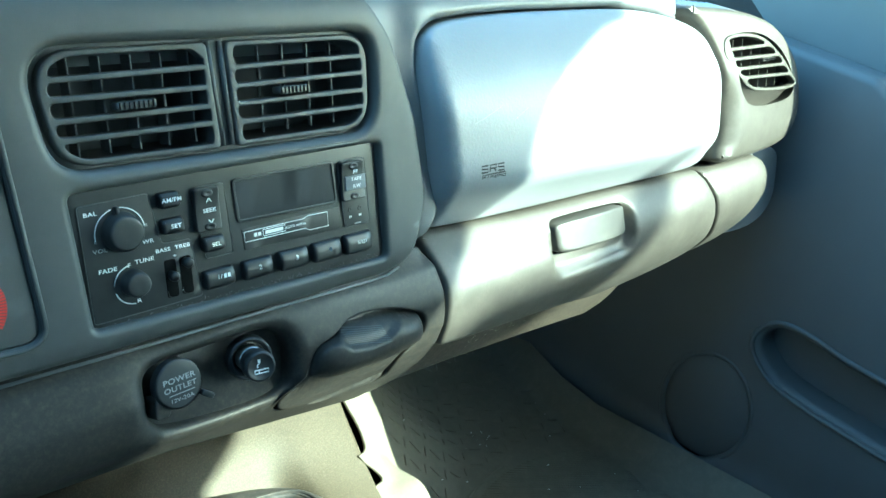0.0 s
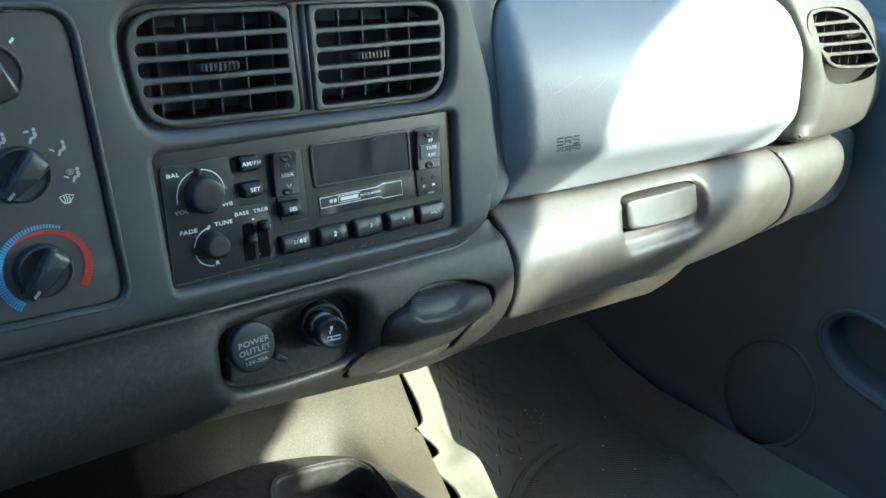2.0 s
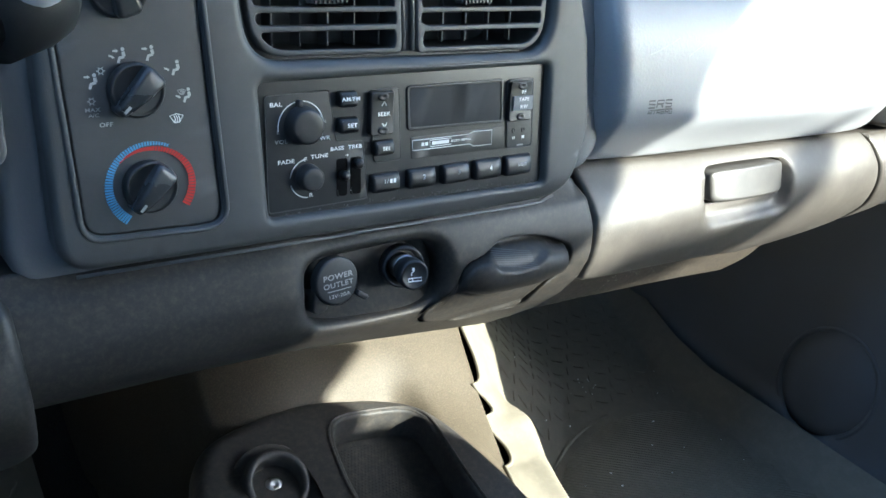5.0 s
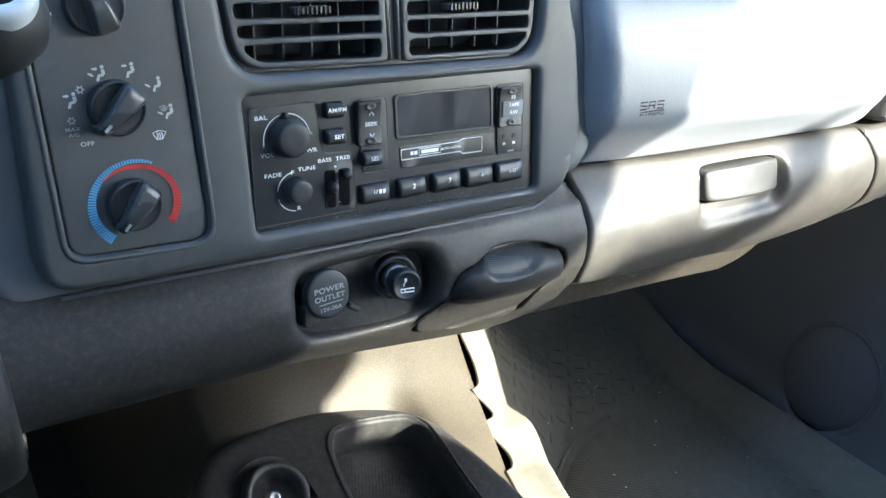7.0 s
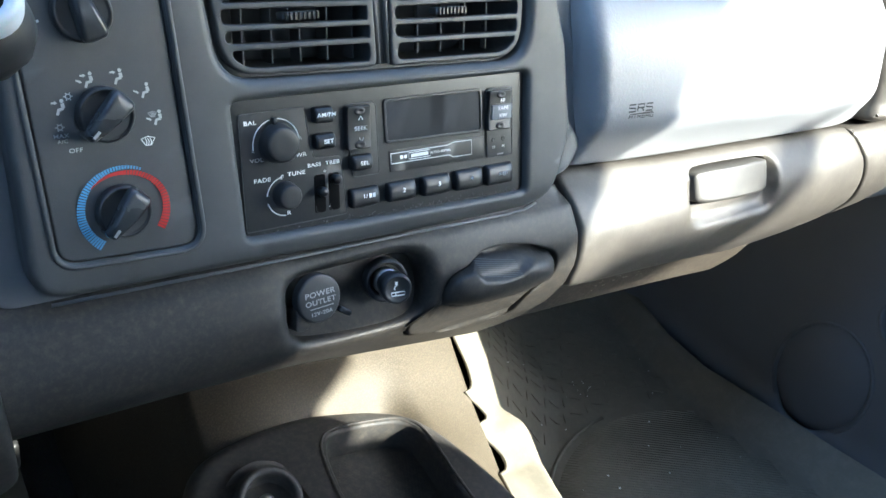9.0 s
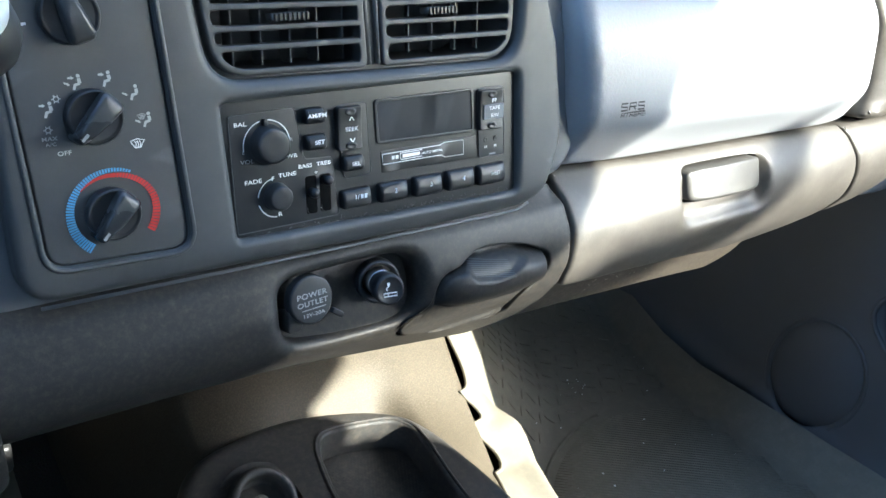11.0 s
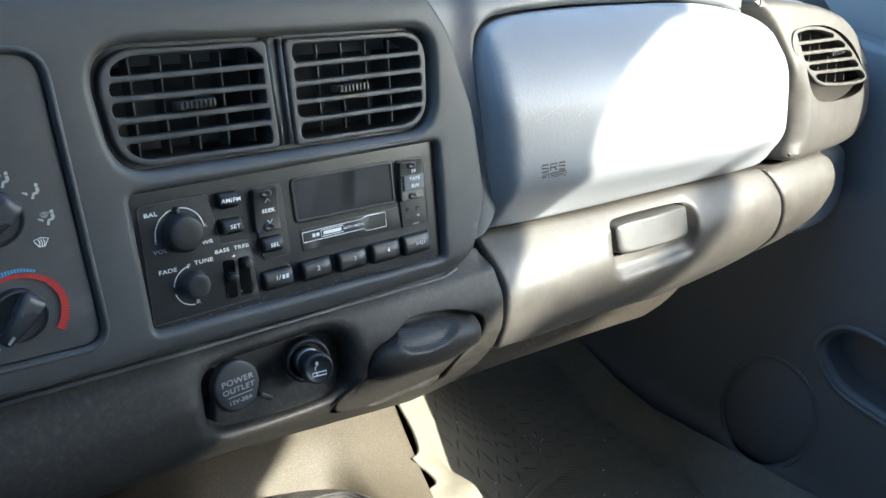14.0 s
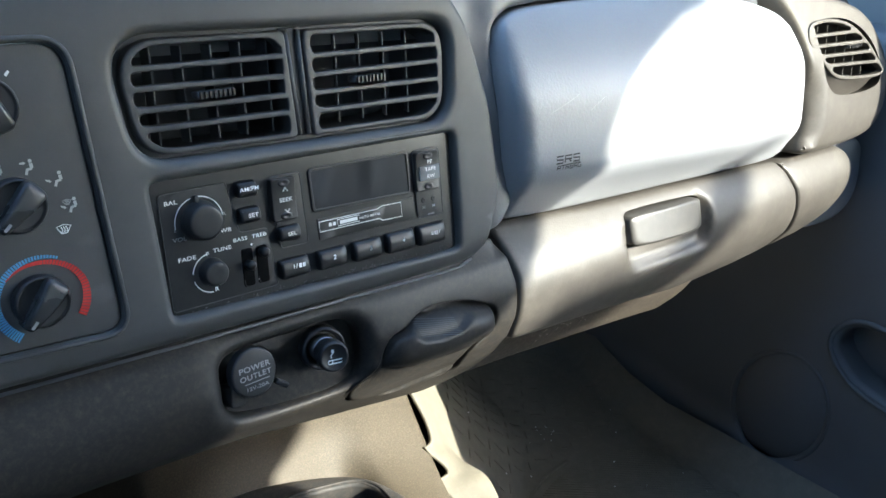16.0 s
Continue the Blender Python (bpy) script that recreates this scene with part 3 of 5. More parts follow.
GLYPHS = {"S": [[(1, 1), (0, 1), (0, 0.55), (1, 0.45), (1, 0), (0, 0)]], "R": [[(0, 0), (0, 1), (1, 1), (1, 0.5), (0, 0.5)], [(0.6, 0.5), (1, 0)]], "A": [[(0, 0), (0, 1), (1, 1), (1, 0)], [(0, 0.45), (1, 0.45)]],
          "I": [[(0.5, 0), (0.5, 1)]], "B": [[(0, 0), (0, 1), (1, 1), (1, 0), (0, 0)], [(0, 0.5), (1, 0.5)]], "G": [[(1, 1), (0, 1), (0, 0), (1, 0), (1, 0.5), (0.5, 0.5)]]}
for text, x, z, w, h, gap, thick in (("SRS", 0.1806, -0.0218, 0.0056, 0.0046, 0.0074, 0.0011), ("AIRBAG", 0.1818, -0.0263, 0.0025, 0.0027, 0.0037, 0.0007)):
    for k, c in enumerate(text):
        glyph = strokes([[(x + gap * k + w * a, z + h * b) for a, b in line] for line in GLYPHS[c]], thick)
        for v in glyph.verts:
            v.co.y = pad_shape(v.co.x, v.co.z) - 0.0006
        part("raised_letter", glyph, BLACK, dash)
part("print_rule", strokes([[(0.1808, -0.0230), (0.1910, -0.0230), (0.2020, -0.0230)]], 0.0007, y=pad_shape(0.2020, -0.0230) - 0.0004), BLACK, dash)

def scuffs(name, parent, shape, marks, mat, width):
    for line in marks:
        bm = strokes([line], width)
        for v in bm.verts:
            v.co.y = shape(v.co.x, v.co.z) - 0.0009
        part(name, bm, mat, parent)


PALE = material("pale_scratch", (0.55, 0.56, 0.57), 0.9, bump=0)
SCUFF = material("scuffed_plastic", (0.45, 0.43, 0.39), 0.8, bump=0)
scuffs("scratch", dash, pad_shape, [[(0.1742, 0.0122), (0.1812, 0.0144), (0.1875, 0.0171), (0.1935, 0.0195), (0.1989, 0.0222)], [(0.2092, 0.0108), (0.2160, 0.0150), (0.2220, 0.0184)]], PALE, 0.0003)
chips = []
for i in range(26):
    x, z = random.uniform(0.47, 0.565), random.uniform(-0.176, -0.166)
    chips.append([(x, z), (x + random.uniform(0.001, 0.005), z + random.uniform(0.0, 0.002))])
for i in range(22):
    x, z = random.uniform(0.19, 0.30), random.uniform(-0.160, -0.145)
    chips.append([(x, z), (x + random.uniform(0.0008, 0.0025), z + random.uniform(-0.001, 0.001))])
scuffs("scuff", glove, glove_shape, chips, SCUFF, 0.0005)

# ---- radio ----
radio = thing("radio", "black car cassette radio with worn white print, dusty", "radio")
RY = 0.005                                                  # the radio's face
part("faceplate", plate(rrect(-0.0835, 0.1075, -0.0660, 0.0090, 0.002), [], lambda x, z: RY, r=0.0008, depth=0.03, step=0.012), RADIO, radio)
part("knob_panel", plate(fillet([(-0.0790, -0.0580, 0.002), (-0.0212, -0.0580, 0.002), (-0.0248, -0.0262, 0.002), (-0.0405, -0.0255, 0.003), (-0.0447, 0.0008, 0.002), (-0.0795, 0.0000, 0.002)], step=0.004),
                         [], lambda x, z: RY - 0.0009, r=0.0006, depth=0.001, step=0.012), RADIO, radio)
part("seek_panel", plate(fillet([(-0.0172, -0.0390, 0.002), (-0.0006, -0.0392, 0.002), (-0.0026, -0.0003, 0.003), (-0.0212, -0.0006, 0.003)], step=0.004), [], lambda x, z: RY - 0.0009, r=0.0006, depth=0.001, step=0.012), RADIO, radio)
part("tape_panel", plate(fillet([(0.0765, -0.0412, 0.002), (0.0962, -0.0414, 0.002), (0.0945, -0.0002, 0.003), (0.0738, -0.0004, 0.003)], step=0.004), [], lambda x, z: RY - 0.0009, r=0.0006, depth=0.001, step=0.012), RADIO, radio)
part("display_frame", plate(fillet([(0.0036, -0.0240, 0.003), (0.0722, -0.0252, 0.003), (0.0708, 0.0004, 0.003), (0.0022, 0.0002, 0.003)], step=0.004),
                            [(fillet([(0.0054, -0.0224, 0.002), (0.0704, -0.0234, 0.002), (0.0690, -0.0012, 0.002), (0.0040, -0.0014, 0.002)], step=0.004), 0.0004, 0.0014)], lambda x, z: RY - 0.0010, r=0.0006, depth=0.001, step=0.012), RADIO, radio)
part("display", plate(fillet([(0.0050, -0.0228), (0.0708, -0.0238), (0.0694, -0.0008), (0.0036, -0.0010)], step=0.01), [], lambda x, z: RY - 0.0004, r=0.0002, depth=0.001, step=0.02), GLASS, radio, "dark glossy display window, switched off")
part("cassette_door", plate(fillet([(0.0068, -0.0400, 0.001), (0.0746, -0.0408, 0.001), (0.0735, -0.0276, 0.001), (0.0060, -0.0280, 0.001)], step=0.006), [], lambda x, z: RY - 0.0003, r=0.0003, depth=0.001, step=0.02), KEY, radio, "black cassette flap with a white printed arrow")
for loop in ([(-0.0790, -0.0580, 0.002), (-0.0212, -0.0580, 0.002), (-0.0248, -0.0262, 0.002), (-0.0405, -0.0255, 0.003), (-0.0447, 0.0008, 0.002), (-0.0795, 0.0000, 0.002)],
             [(-0.0172, -0.0390, 0.002), (-0.0006, -0.0392, 0.002), (-0.0026, -0.0003, 0.003), (-0.0212, -0.0006, 0.003)],
             [(0.0765, -0.0412, 0.002), (0.0962, -0.0414, 0.002), (0.0945, -0.0002, 0.003), (0.0738, -0.0004, 0.003)]):
    part("panel_edge", tube([(p.x, RY - 0.0008, p.y) for p in fillet(loop, step=0.004)], 0.00028, 6, closed=True), BEZEL, radio)
LAB = RY - 0.0007
part("print_outline", strokes([[(0.0070, -0.0297), (0.0466, -0.0297), (0.0500, -0.0285), (0.0640, -0.0288), (0.0643, -0.0373), (0.0502, -0.0371), (0.0478, -0.0355), (0.0074, -0.0353), (0.0070, -0.0297)],
                               [(0.0190, -0.0306), (0.0338, -0.0306), (0.0340, -0.0342), (0.0192, -0.0342), (0.0190, -0.0306)]], 0.00045, y=LAB), INK, radio)
part("print_badge", strokes([[(0.0205, -0.0324), (0.0325, -0.0324)], [(0.0132, -0.0324), (0.0152, -0.0324)], [(0.0158, -0.0324), (0.0178, -0.0324)]], 0.0020, y=LAB), INK, radio)
lettering("AUTO METAL", 0.0413, -0.0326, 0.0015, radio, y=LAB)


def key(name, x0, x1, z0, z1, y0, parent, proud=0.0052):
    """A push key: a soft pillow whose face leans back a little towards its top and right edges."""
    w, h = (x1 - x0), (z1 - z0)
    return part(name, plate(rrect(x0, x1, z0, z1, 0.0016, step=0.0012), [],
                            lambda x, z: y0 - proud + 0.0014 * ease((z - z0) / h, 0.55, 1.0) + 0.0012 * ease((x - x0) / w, 0.72, 1.0) + 0.0005 * ease(-(z - z0) / h, -0.25, 0.0), r=0.0016, depth=proud, step=0.0014), KEY, parent)


key("button", -0.0402, -0.0290, -0.0079, 0.0000, RY, radio)
key("button", -0.0402, -0.0282, -0.0211, -0.0134, RY, radio)
key("button", -0.0190, -0.0060, -0.0350, -0.0270, RY, radio)
for i in range(5):
    x0 = -0.0203 + 0.0236 * i
    key("preset_button", x0, x0 + 0.0182 + 0.0008 * i, -0.0553 - 0.0006 * i, -0.0452 - 0.0001 * i, RY, radio)
FRONT = RY - 0.0055
for text, x, z in (("AM/FM", -0.0350, -0.0036), ("SET", -0.0342, -0.0170), ("SEL", -0.0131, -0.0310), ("2", 0.0120, -0.0496), ("3", 0.0366, -0.0499), ("4", 0.0605, -0.0502), ("5/EJT", 0.0853, -0.0508)):
    lettering(text, x + 0.0003, z, 0.0023 if len(text) > 1 else 0.0029, radio, y=FRONT - 0.0003, wide=0.98)
lettering("1/", -0.0128, -0.0490, 0.0025, radio, y=FRONT)
part("print_badge", strokes([[(-0.0104, -0.0490), (-0.0087, -0.0490)], [(-0.0081, -0.0490), (-0.0064, -0.0490)]], 0.0024, y=FRONT), INK, radio)


def rocker(x0, x1, z0, z1):
    w = part("rocker_switch", plate(rrect(x0, x1, z0, z1, 0.0016, step=0.002), [], lambda x, z: RY - 0.0030 - 0.0010 * min(1, abs(z - (z0 + z1) / 2) / ((z1 - z0) / 2)) ** 3, r=0.0008, depth=0.004, step=0.0025), KEY, radio)
    for zc in (z1 - 0.0026, z0 + 0.0026):
        part("finger_dimple", lathe([(0.0001, 0.0), (0.0014, 0.0005), (0.0022, 0.0006), (0.0027, 0.0)], 16, Matrix.Translation(((x0 + x1) / 2, RY - 0.0040, zc)) @ FACE @ Matrix.Diagonal((1.3, 0.75, 1, 1))), KEY, w)
    return w


rocker(-0.0215, -0.0070, -0.0240, -0.0014)
rocker(0.0745, 0.0918, -0.0246, -0.0014)
MID = RY - 0.0034
lettering("SEEK", -0.0134, -0.0131, 0.0023, radio, y=MID)
part("print_arrow", strokes([[(-0.0150, -0.0086), (-0.0136, -0.0066), (-0.0122, -0.0086)], [(-0.0147, -0.0178), (-0.0133, -0.0198), (-0.0119, -0.0178)]], 0.0005, y=MID - 0.0004), INK, radio)
part("tape_band", plate(rrect(0.0768, 0.0922, -0.0184, -0.0098, 0.0004), [], lambda x, z: MID - 0.0006, r=0.0002, depth=0.001, step=0.01), material("grey_print", (0.16, 0.17, 0.18), 0.5, bump=0), radio)
for text, x, z, s in (("FF", 0.0842, -0.0076, 0.0025), ("TAPE", 0.0846, -0.0119, 0.0023), ("RW", 0.0848, -0.0162, 0.0024)):
    lettering(text, x, z, s, radio, y=MID - 0.0010)
for x, text in ((0.0810, "H"), (0.0886, "M")):
    part("pin_hole", lathe([(0.0001, 0.0002), (0.0010, 0.0002), (0.0014, 0.0005), (0.0015, 0.0)], 14, Matrix.Translation((x, RY - 0.0009, -0.0308)) @ FACE), DARK, radio)
    lettering(text, x, -0.0352, 0.0019, radio, y=RY - 0.0012)
part("print_bar", strokes([[(0.0840, -0.0398), (0.0890, -0.0398)]], 0.0010, y=RY - 0.0012), FAINT, radio)


def radio_knob(x, z, r, length):
    k = part("knob", lathe([(r * 1.10, 0.0), (r * 1.06, length * 0.25), (r * 1.0, length * 0.34), (r * 0.97, length * 0.85), (r * 0.90, length * 0.96), (r * 0.80, length), (r * 0.4, length * 0.985), (0, length * 0.98)], 40,
                           Matrix.Translation((x, RY - 0.0008, z)) @ FACE), BLACK, radio, "round black knob")
    return k


radio_knob(-0.0598, -0.0153, 0.0090, 0.0075)
radio_knob(-0.0572, -0.0418, 0.0064, 0.0070)
PR = RY - 0.0013
part("print_scale", strokes([arc(-0.0606, -0.0158, 0.0124, 188, 104), arc(-0.0606, -0.0158, 0.0124, 92, 6)], 0.00055, y=PR), INK, radio)
part("print_scale", strokes([arc(-0.0573, -0.0424, 0.0099, 172, 100), arc(-0.0573, -0.0424, 0.0099, 195, 268)], 0.00055, y=PR), INK, radio)
part("knob_pointer", block(-0.0626, -0.0603, RY - 0.0035, RY, -0.0060, -0.0026, 0.0006), BLACK, radio)
for text, x, z, s, m in (("BAL", -0.0729, -0.0048, 0.0025, INK), ("VOL", -0.0706, -0.0230, 0.0024, FAINT), ("PWR", -0.0475, -0.0232, 0.0024, INK), ("FADE", -0.0683, -0.0332, 0.0025, INK), ("TUNE", -0.0497, -0.0322, 0.0025, INK),
                         ("F", -0.0577, -0.0331, 0.0025, INK), ("R", -0.0549, -0.0518, 0.0025, INK), ("BASS", -0.0395, -0.0294, 0.0024, INK), ("TREB", -0.0288, -0.0294, 0.0024, INK), ("+", -0.0335, -0.0335, 0.0022, INK),
                         ("-", -0.0312, -0.0522, 0.0024, INK), ("L", -0.0722, -0.0182, 0.0020, FAINT), ("R", -0.0466, -0.0148, 0.0020, FAINT)):
    lettering(text, x - 0.0009, z + 0.0004, s * 0.9, radio, m, y=PR, wide=1.08)
for x, z in ((-0.0374, -0.0428), (-0.0291, -0.0374)):
    part("slider_slot", plate(rrect(x - 0.0032, x + 0.0032, -0.0545, -0.0345, 0.0015, step=0.002), [], lambda a, c: RY - 0.0011, r=0.0002, depth=0.001, step=0.004), SLOT, radio)
    part("slider", lathe([(0.0022, 0.0), (0.0026, 0.0030), (0.0025, 0.0042), (0.0017, 0.0052), (0, 0.0054)], 18, Matrix.Translation((x, RY - 0.0012, z)) @ FACE), KEY, radio, "small black tone slider")
    # The glint on the slot's lower rim is drawn as a slightly paler stroke.
    part("painted_slot_glint", strokes([[(x - 0.0030, -0.0505), (x - 0.0026, -0.0535), (x - 0.001, -0.0545)]], 0.0005, y=RY - 0.0015), KEY, radio)

grit = bmesh.new()
for i in range(170):
    x, z = random.uniform(-0.080, 0.103), -0.0618 + random.gauss(0, 0.0012)
    lathe([(0, 0.0), (0.00030, 0.0001), (0.0002, 0.0003), (0, 0.00035)], 5, Matrix.Translation((x, RY - 0.0002, z - 0.03 * max(0, x))) @ FACE @ pose(0, 0, 0, 0, 0, random.uniform(0, 180)) @ Matrix.Diagonal((random.uniform(0.6, 4.0), random.uniform(0.5, 1.2), 1, 1)), grit)
tagged(part("dust", grit, CLOTH, radio, "pale dust along the lower edge"), kind="stuff")

# ---- climate controls ----
climate = thing("climate_control", "black heater control panel with three turn knobs", "climate control")
part("panel", plate(inset(climate_hole, 0.0003), [], lambda x, z: 0.0015, r=0.0012, depth=0.02, step=0.012), BEZEL, climate)


def climate_knob(x, z, turn, r=0.0116):
    m = Matrix.Translation((x, 0.001, z)) @ FACE
    k = part("knob", lathe([(r, 0.0), (r, 0.0035), (r * 0.96, 0.0045), (r * 0.90, 0.0050), (r * 0.86, 0.0042), (r * 0.80, 0.0040), (0, 0.0042)], 44, m), BLACK, climate, "round black knob with a bar grip")
    g = plate(fillet([(-r * 1.12, -0.0024, 0.002), (-r * 0.2, -0.0040), (r * 0.94, -0.0056, 0.003), (r * 0.94, 0.0056, 0.003), (-r * 0.2, 0.0040), (-r * 1.12, 0.0024, 0.002)], step=0.003), [],
              lambda a, c: -0.0110 + 16 * a * a, r=0.0022, depth=0.010, step=0.004)
    grip = part("grip", g, KNOB, k)
    grip.data.transform(Matrix.Translation((x, 0.001, z)) @ Matrix.Rotation(radians(-(turn - 180)), 4, "Y"))
    c = math.cos(radians(turn)), math.sin(radians(turn))
    part("pointer", strokes([[(x + c[0] * r * 0.66, z + c[1] * r * 0.66), (x + c[0] * r * 0.98, z + c[1] * r * 0.98)]], 0.0013, y=-0.0098), FAINT, k)


climate_knob(-0.1440, 0.0480, 108)
climate_knob(-0.1398, 0.0073, 224)
climate_knob(-0.1372, -0.0348, 228)
CP = 0.0008
WORN = material("soft_print", (0.46, 0.46, 0.45), 0.6, bump=0, fleck=0)
CX, CZ = -0.1362, -0.0352
cold, warm = bmesh.new(), bmesh.new()
for i in range(46):
    a = 231 - i * 3.7
    w = 0.0034 * (1 - i / 46) ** 0.8 + 0.0010
    p, q = arc(CX, CZ, 0.0200 - w, a, a, 1)[0], arc(CX, CZ, 0.0200, a, a, 1)[0]
    strokes([[p, q]], 0.00085, y=CP, bm=cold)
pts = []
for i in range(41):
    s = i / 40
    a = 138 - s * 173
    w = 0.0005 + 0.0034 * s ** 0.8
    ro = 0.0176 + 0.0024 * ease(s, 0.25, 0.75)
    pts.append((arc(CX, CZ, ro - w, a, a, 1)[0], arc(CX, CZ, ro, a, a, 1)[0]))
for i, ((p0, q0), (p1, q1)) in enumerate(zip(pts, pts[1:])):
    k = 0.22 if i > 12 else 0.0                                     # blocks with thin gaps between them
    a, b = Vector(p0).lerp(Vector(p1), k), Vector(q0).lerp(Vector(q1), k)
    warm.faces.new([warm.verts.new((p[0], CP, p[1])) for p in (a, b, q1, p1)])
tagged(part("cold_scale", cold, BLUE, climate, "blue printed temperature scale"), kind="stuff")
tagged(part("warm_scale", warm, RED, climate, "red printed temperature scale"), kind="stuff")


def flow_mark(x, z, up, down):
    """The printed sign for where the air goes: a bent seat shape below a dot, with one or two arrows; x, z is the dot."""
    bm = strokes([[(x + 0.0001, z - 0.0010), (x + 0.0004, z - 0.0030)]], 0.0014, y=CP)
    strokes([[(x + 0.0005, z - 0.0031), (x - 0.0015, z - 0.0035)], [(x - 0.0014, z - 0.0032), (x - 0.0022, z - 0.0056)]], 0.0011, y=CP, bm=bm)
    bm.faces.new([bm.verts.new((px, CP, pz)) for px, pz in arc(x, z, 0.0008, 0, 330, 11)])
    for on, ax, az, dip in ((up, x - 0.0041, z - 0.0006, 0.0), (down, x - 0.0058, z - 0.0024, -0.0010)):
        if on:
            bm.faces.new([bm.verts.new((ax + a, CP, az + dip * a / 0.0024 + b)) for a, b in ((0, -0.0004), (0.0013, -0.0005), (0.0014, -0.0008), (0.0024, -0.0001), (0.0014, 0.0007), (0.0013, 0.0004), (0, 0.0003))])
    part("flow_mark", bm, WORN, climate)


flow_mark(-0.1557, 0.0141, True, False)
flow_mark(-0.1435, 0.0241, True, True)
flow_mark(-0.1316, 0.0246, True, False)
flow_mark(-0.1211, 0.0181, False, True)
flow_mark(-0.1169, 0.0061, False, True)


def frost_mark(x, z, mat):
    lines = [arc(x, z, 0.0010, 0, 360, 12)]
    for i in range(6):
        c, s = math.cos(math.pi * i / 3), math.sin(math.pi * i / 3)
        lines.append([(x + c * 0.0010, z + s * 0.0010), (x + c * 0.0018, z + s * 0.0018)])
    part("frost_mark", strokes(lines, 0.00045, y=CP), mat, climate)


frost_mark(-0.1530, 0.0156, WORN)
frost_mark(-0.1577, 0.0035, FAINT)
for x, z in ((-0.1229, -0.0064), (-0.1199, 0.0050)):
    k = 1.0 if z < 0 else 0.6
    part("defrost_mark", strokes([[(x - 0.0012 * k, z - 0.0016 * k), (x - 0.0030 * k, z + 0.0014 * k), (x, z + 0.0022 * k), (x + 0.0030 * k, z + 0.0014 * k), (x + 0.0012 * k, z - 0.0016 * k), (x - 0.0012 * k, z - 0.0016 * k)]]
                                 + [[(x + d, z - 0.0014 * k), (x + d + 0.0004, z), (x + d - 0.0002, z + 0.0014 * k)] for d in (-0.0010 * k, 0, 0.0010 * k)], 0.00045, y=CP), INK if k == 1 else FAINT, climate)
lettering("MAX", -0.1577, -0.0001, 0.0018, climate, FAINT, y=CP)
lettering("A/C", -0.1574, -0.0024, 0.0016, climate, FAINT, y=CP)
lettering("OFF", -0.1528, -0.0066, 0.0020, climate, WORN, y=CP)
part("fan_scale", strokes([[(-0.1440 + p * math.cos(radians(a)), 0.0480 + p * math.sin(radians(a))), (-0.1440 + (p + 0.0024) * math.cos(radians(a)), 0.0480 + (p + 0.0024) * math.sin(radians(a)))] for a, p in ((190, 0.0160), (146, 0.0165), (86, 0.0142), (51, 0.0144))], 0.0011, y=CP), INK, climate)
part("panel_rim", tube([(p.x, 0.0000, p.y) for p in inset(climate_hole, -0.0018)], 0.0013, 8, closed=True), BEZEL, climate)

# ---- air vents ----
def slots(outline, bars, rim, half):
    """The openings of a grille: rows between cross bars, their ends rounded along the grille's outline."""
    loop = inset(outline, rim)
    x0, x1 = min(p.x for p in loop), max(p.x for p in loop)
    lines = [lambda x: 9.0] + [(lambda x, a=a, b=b: a[1] + (b[1] - a[1]) * (x - a[0]) / (b[0] - a[0])) for a, b in bars] + [lambda x: -9.0]
    low, high = min(p.y for p in loop), max(p.y for p in loop)
    spans = []
    for i in range(61):
        x = x0 + (x1 - x0) * i / 60
        zs = [z for z in (low + (high - low) * k / 240 for k in range(241)) if inside(Vector((x, z)), loop)]
        spans.append((x, min(zs), max(zs)) if zs else None)
    out = []
    for upper, lower in zip(lines, lines[1:]):
        run = []
        for sp in spans:
            if sp:
                a, b = max(sp[1], lower(sp[0]) + half), min(sp[2], upper(sp[0]) - half)
                if b - a > 0.0022:
                    run.append((sp[0], a, b))
        if len(run) > 4:
            out.append(soften([(x, a) for x, a, b in run[::4] + run[-1:]] + [(x, b) for x, a, b in (run[::4] + run[-1:])[::-1]], 2, step=0.0025))
    return out


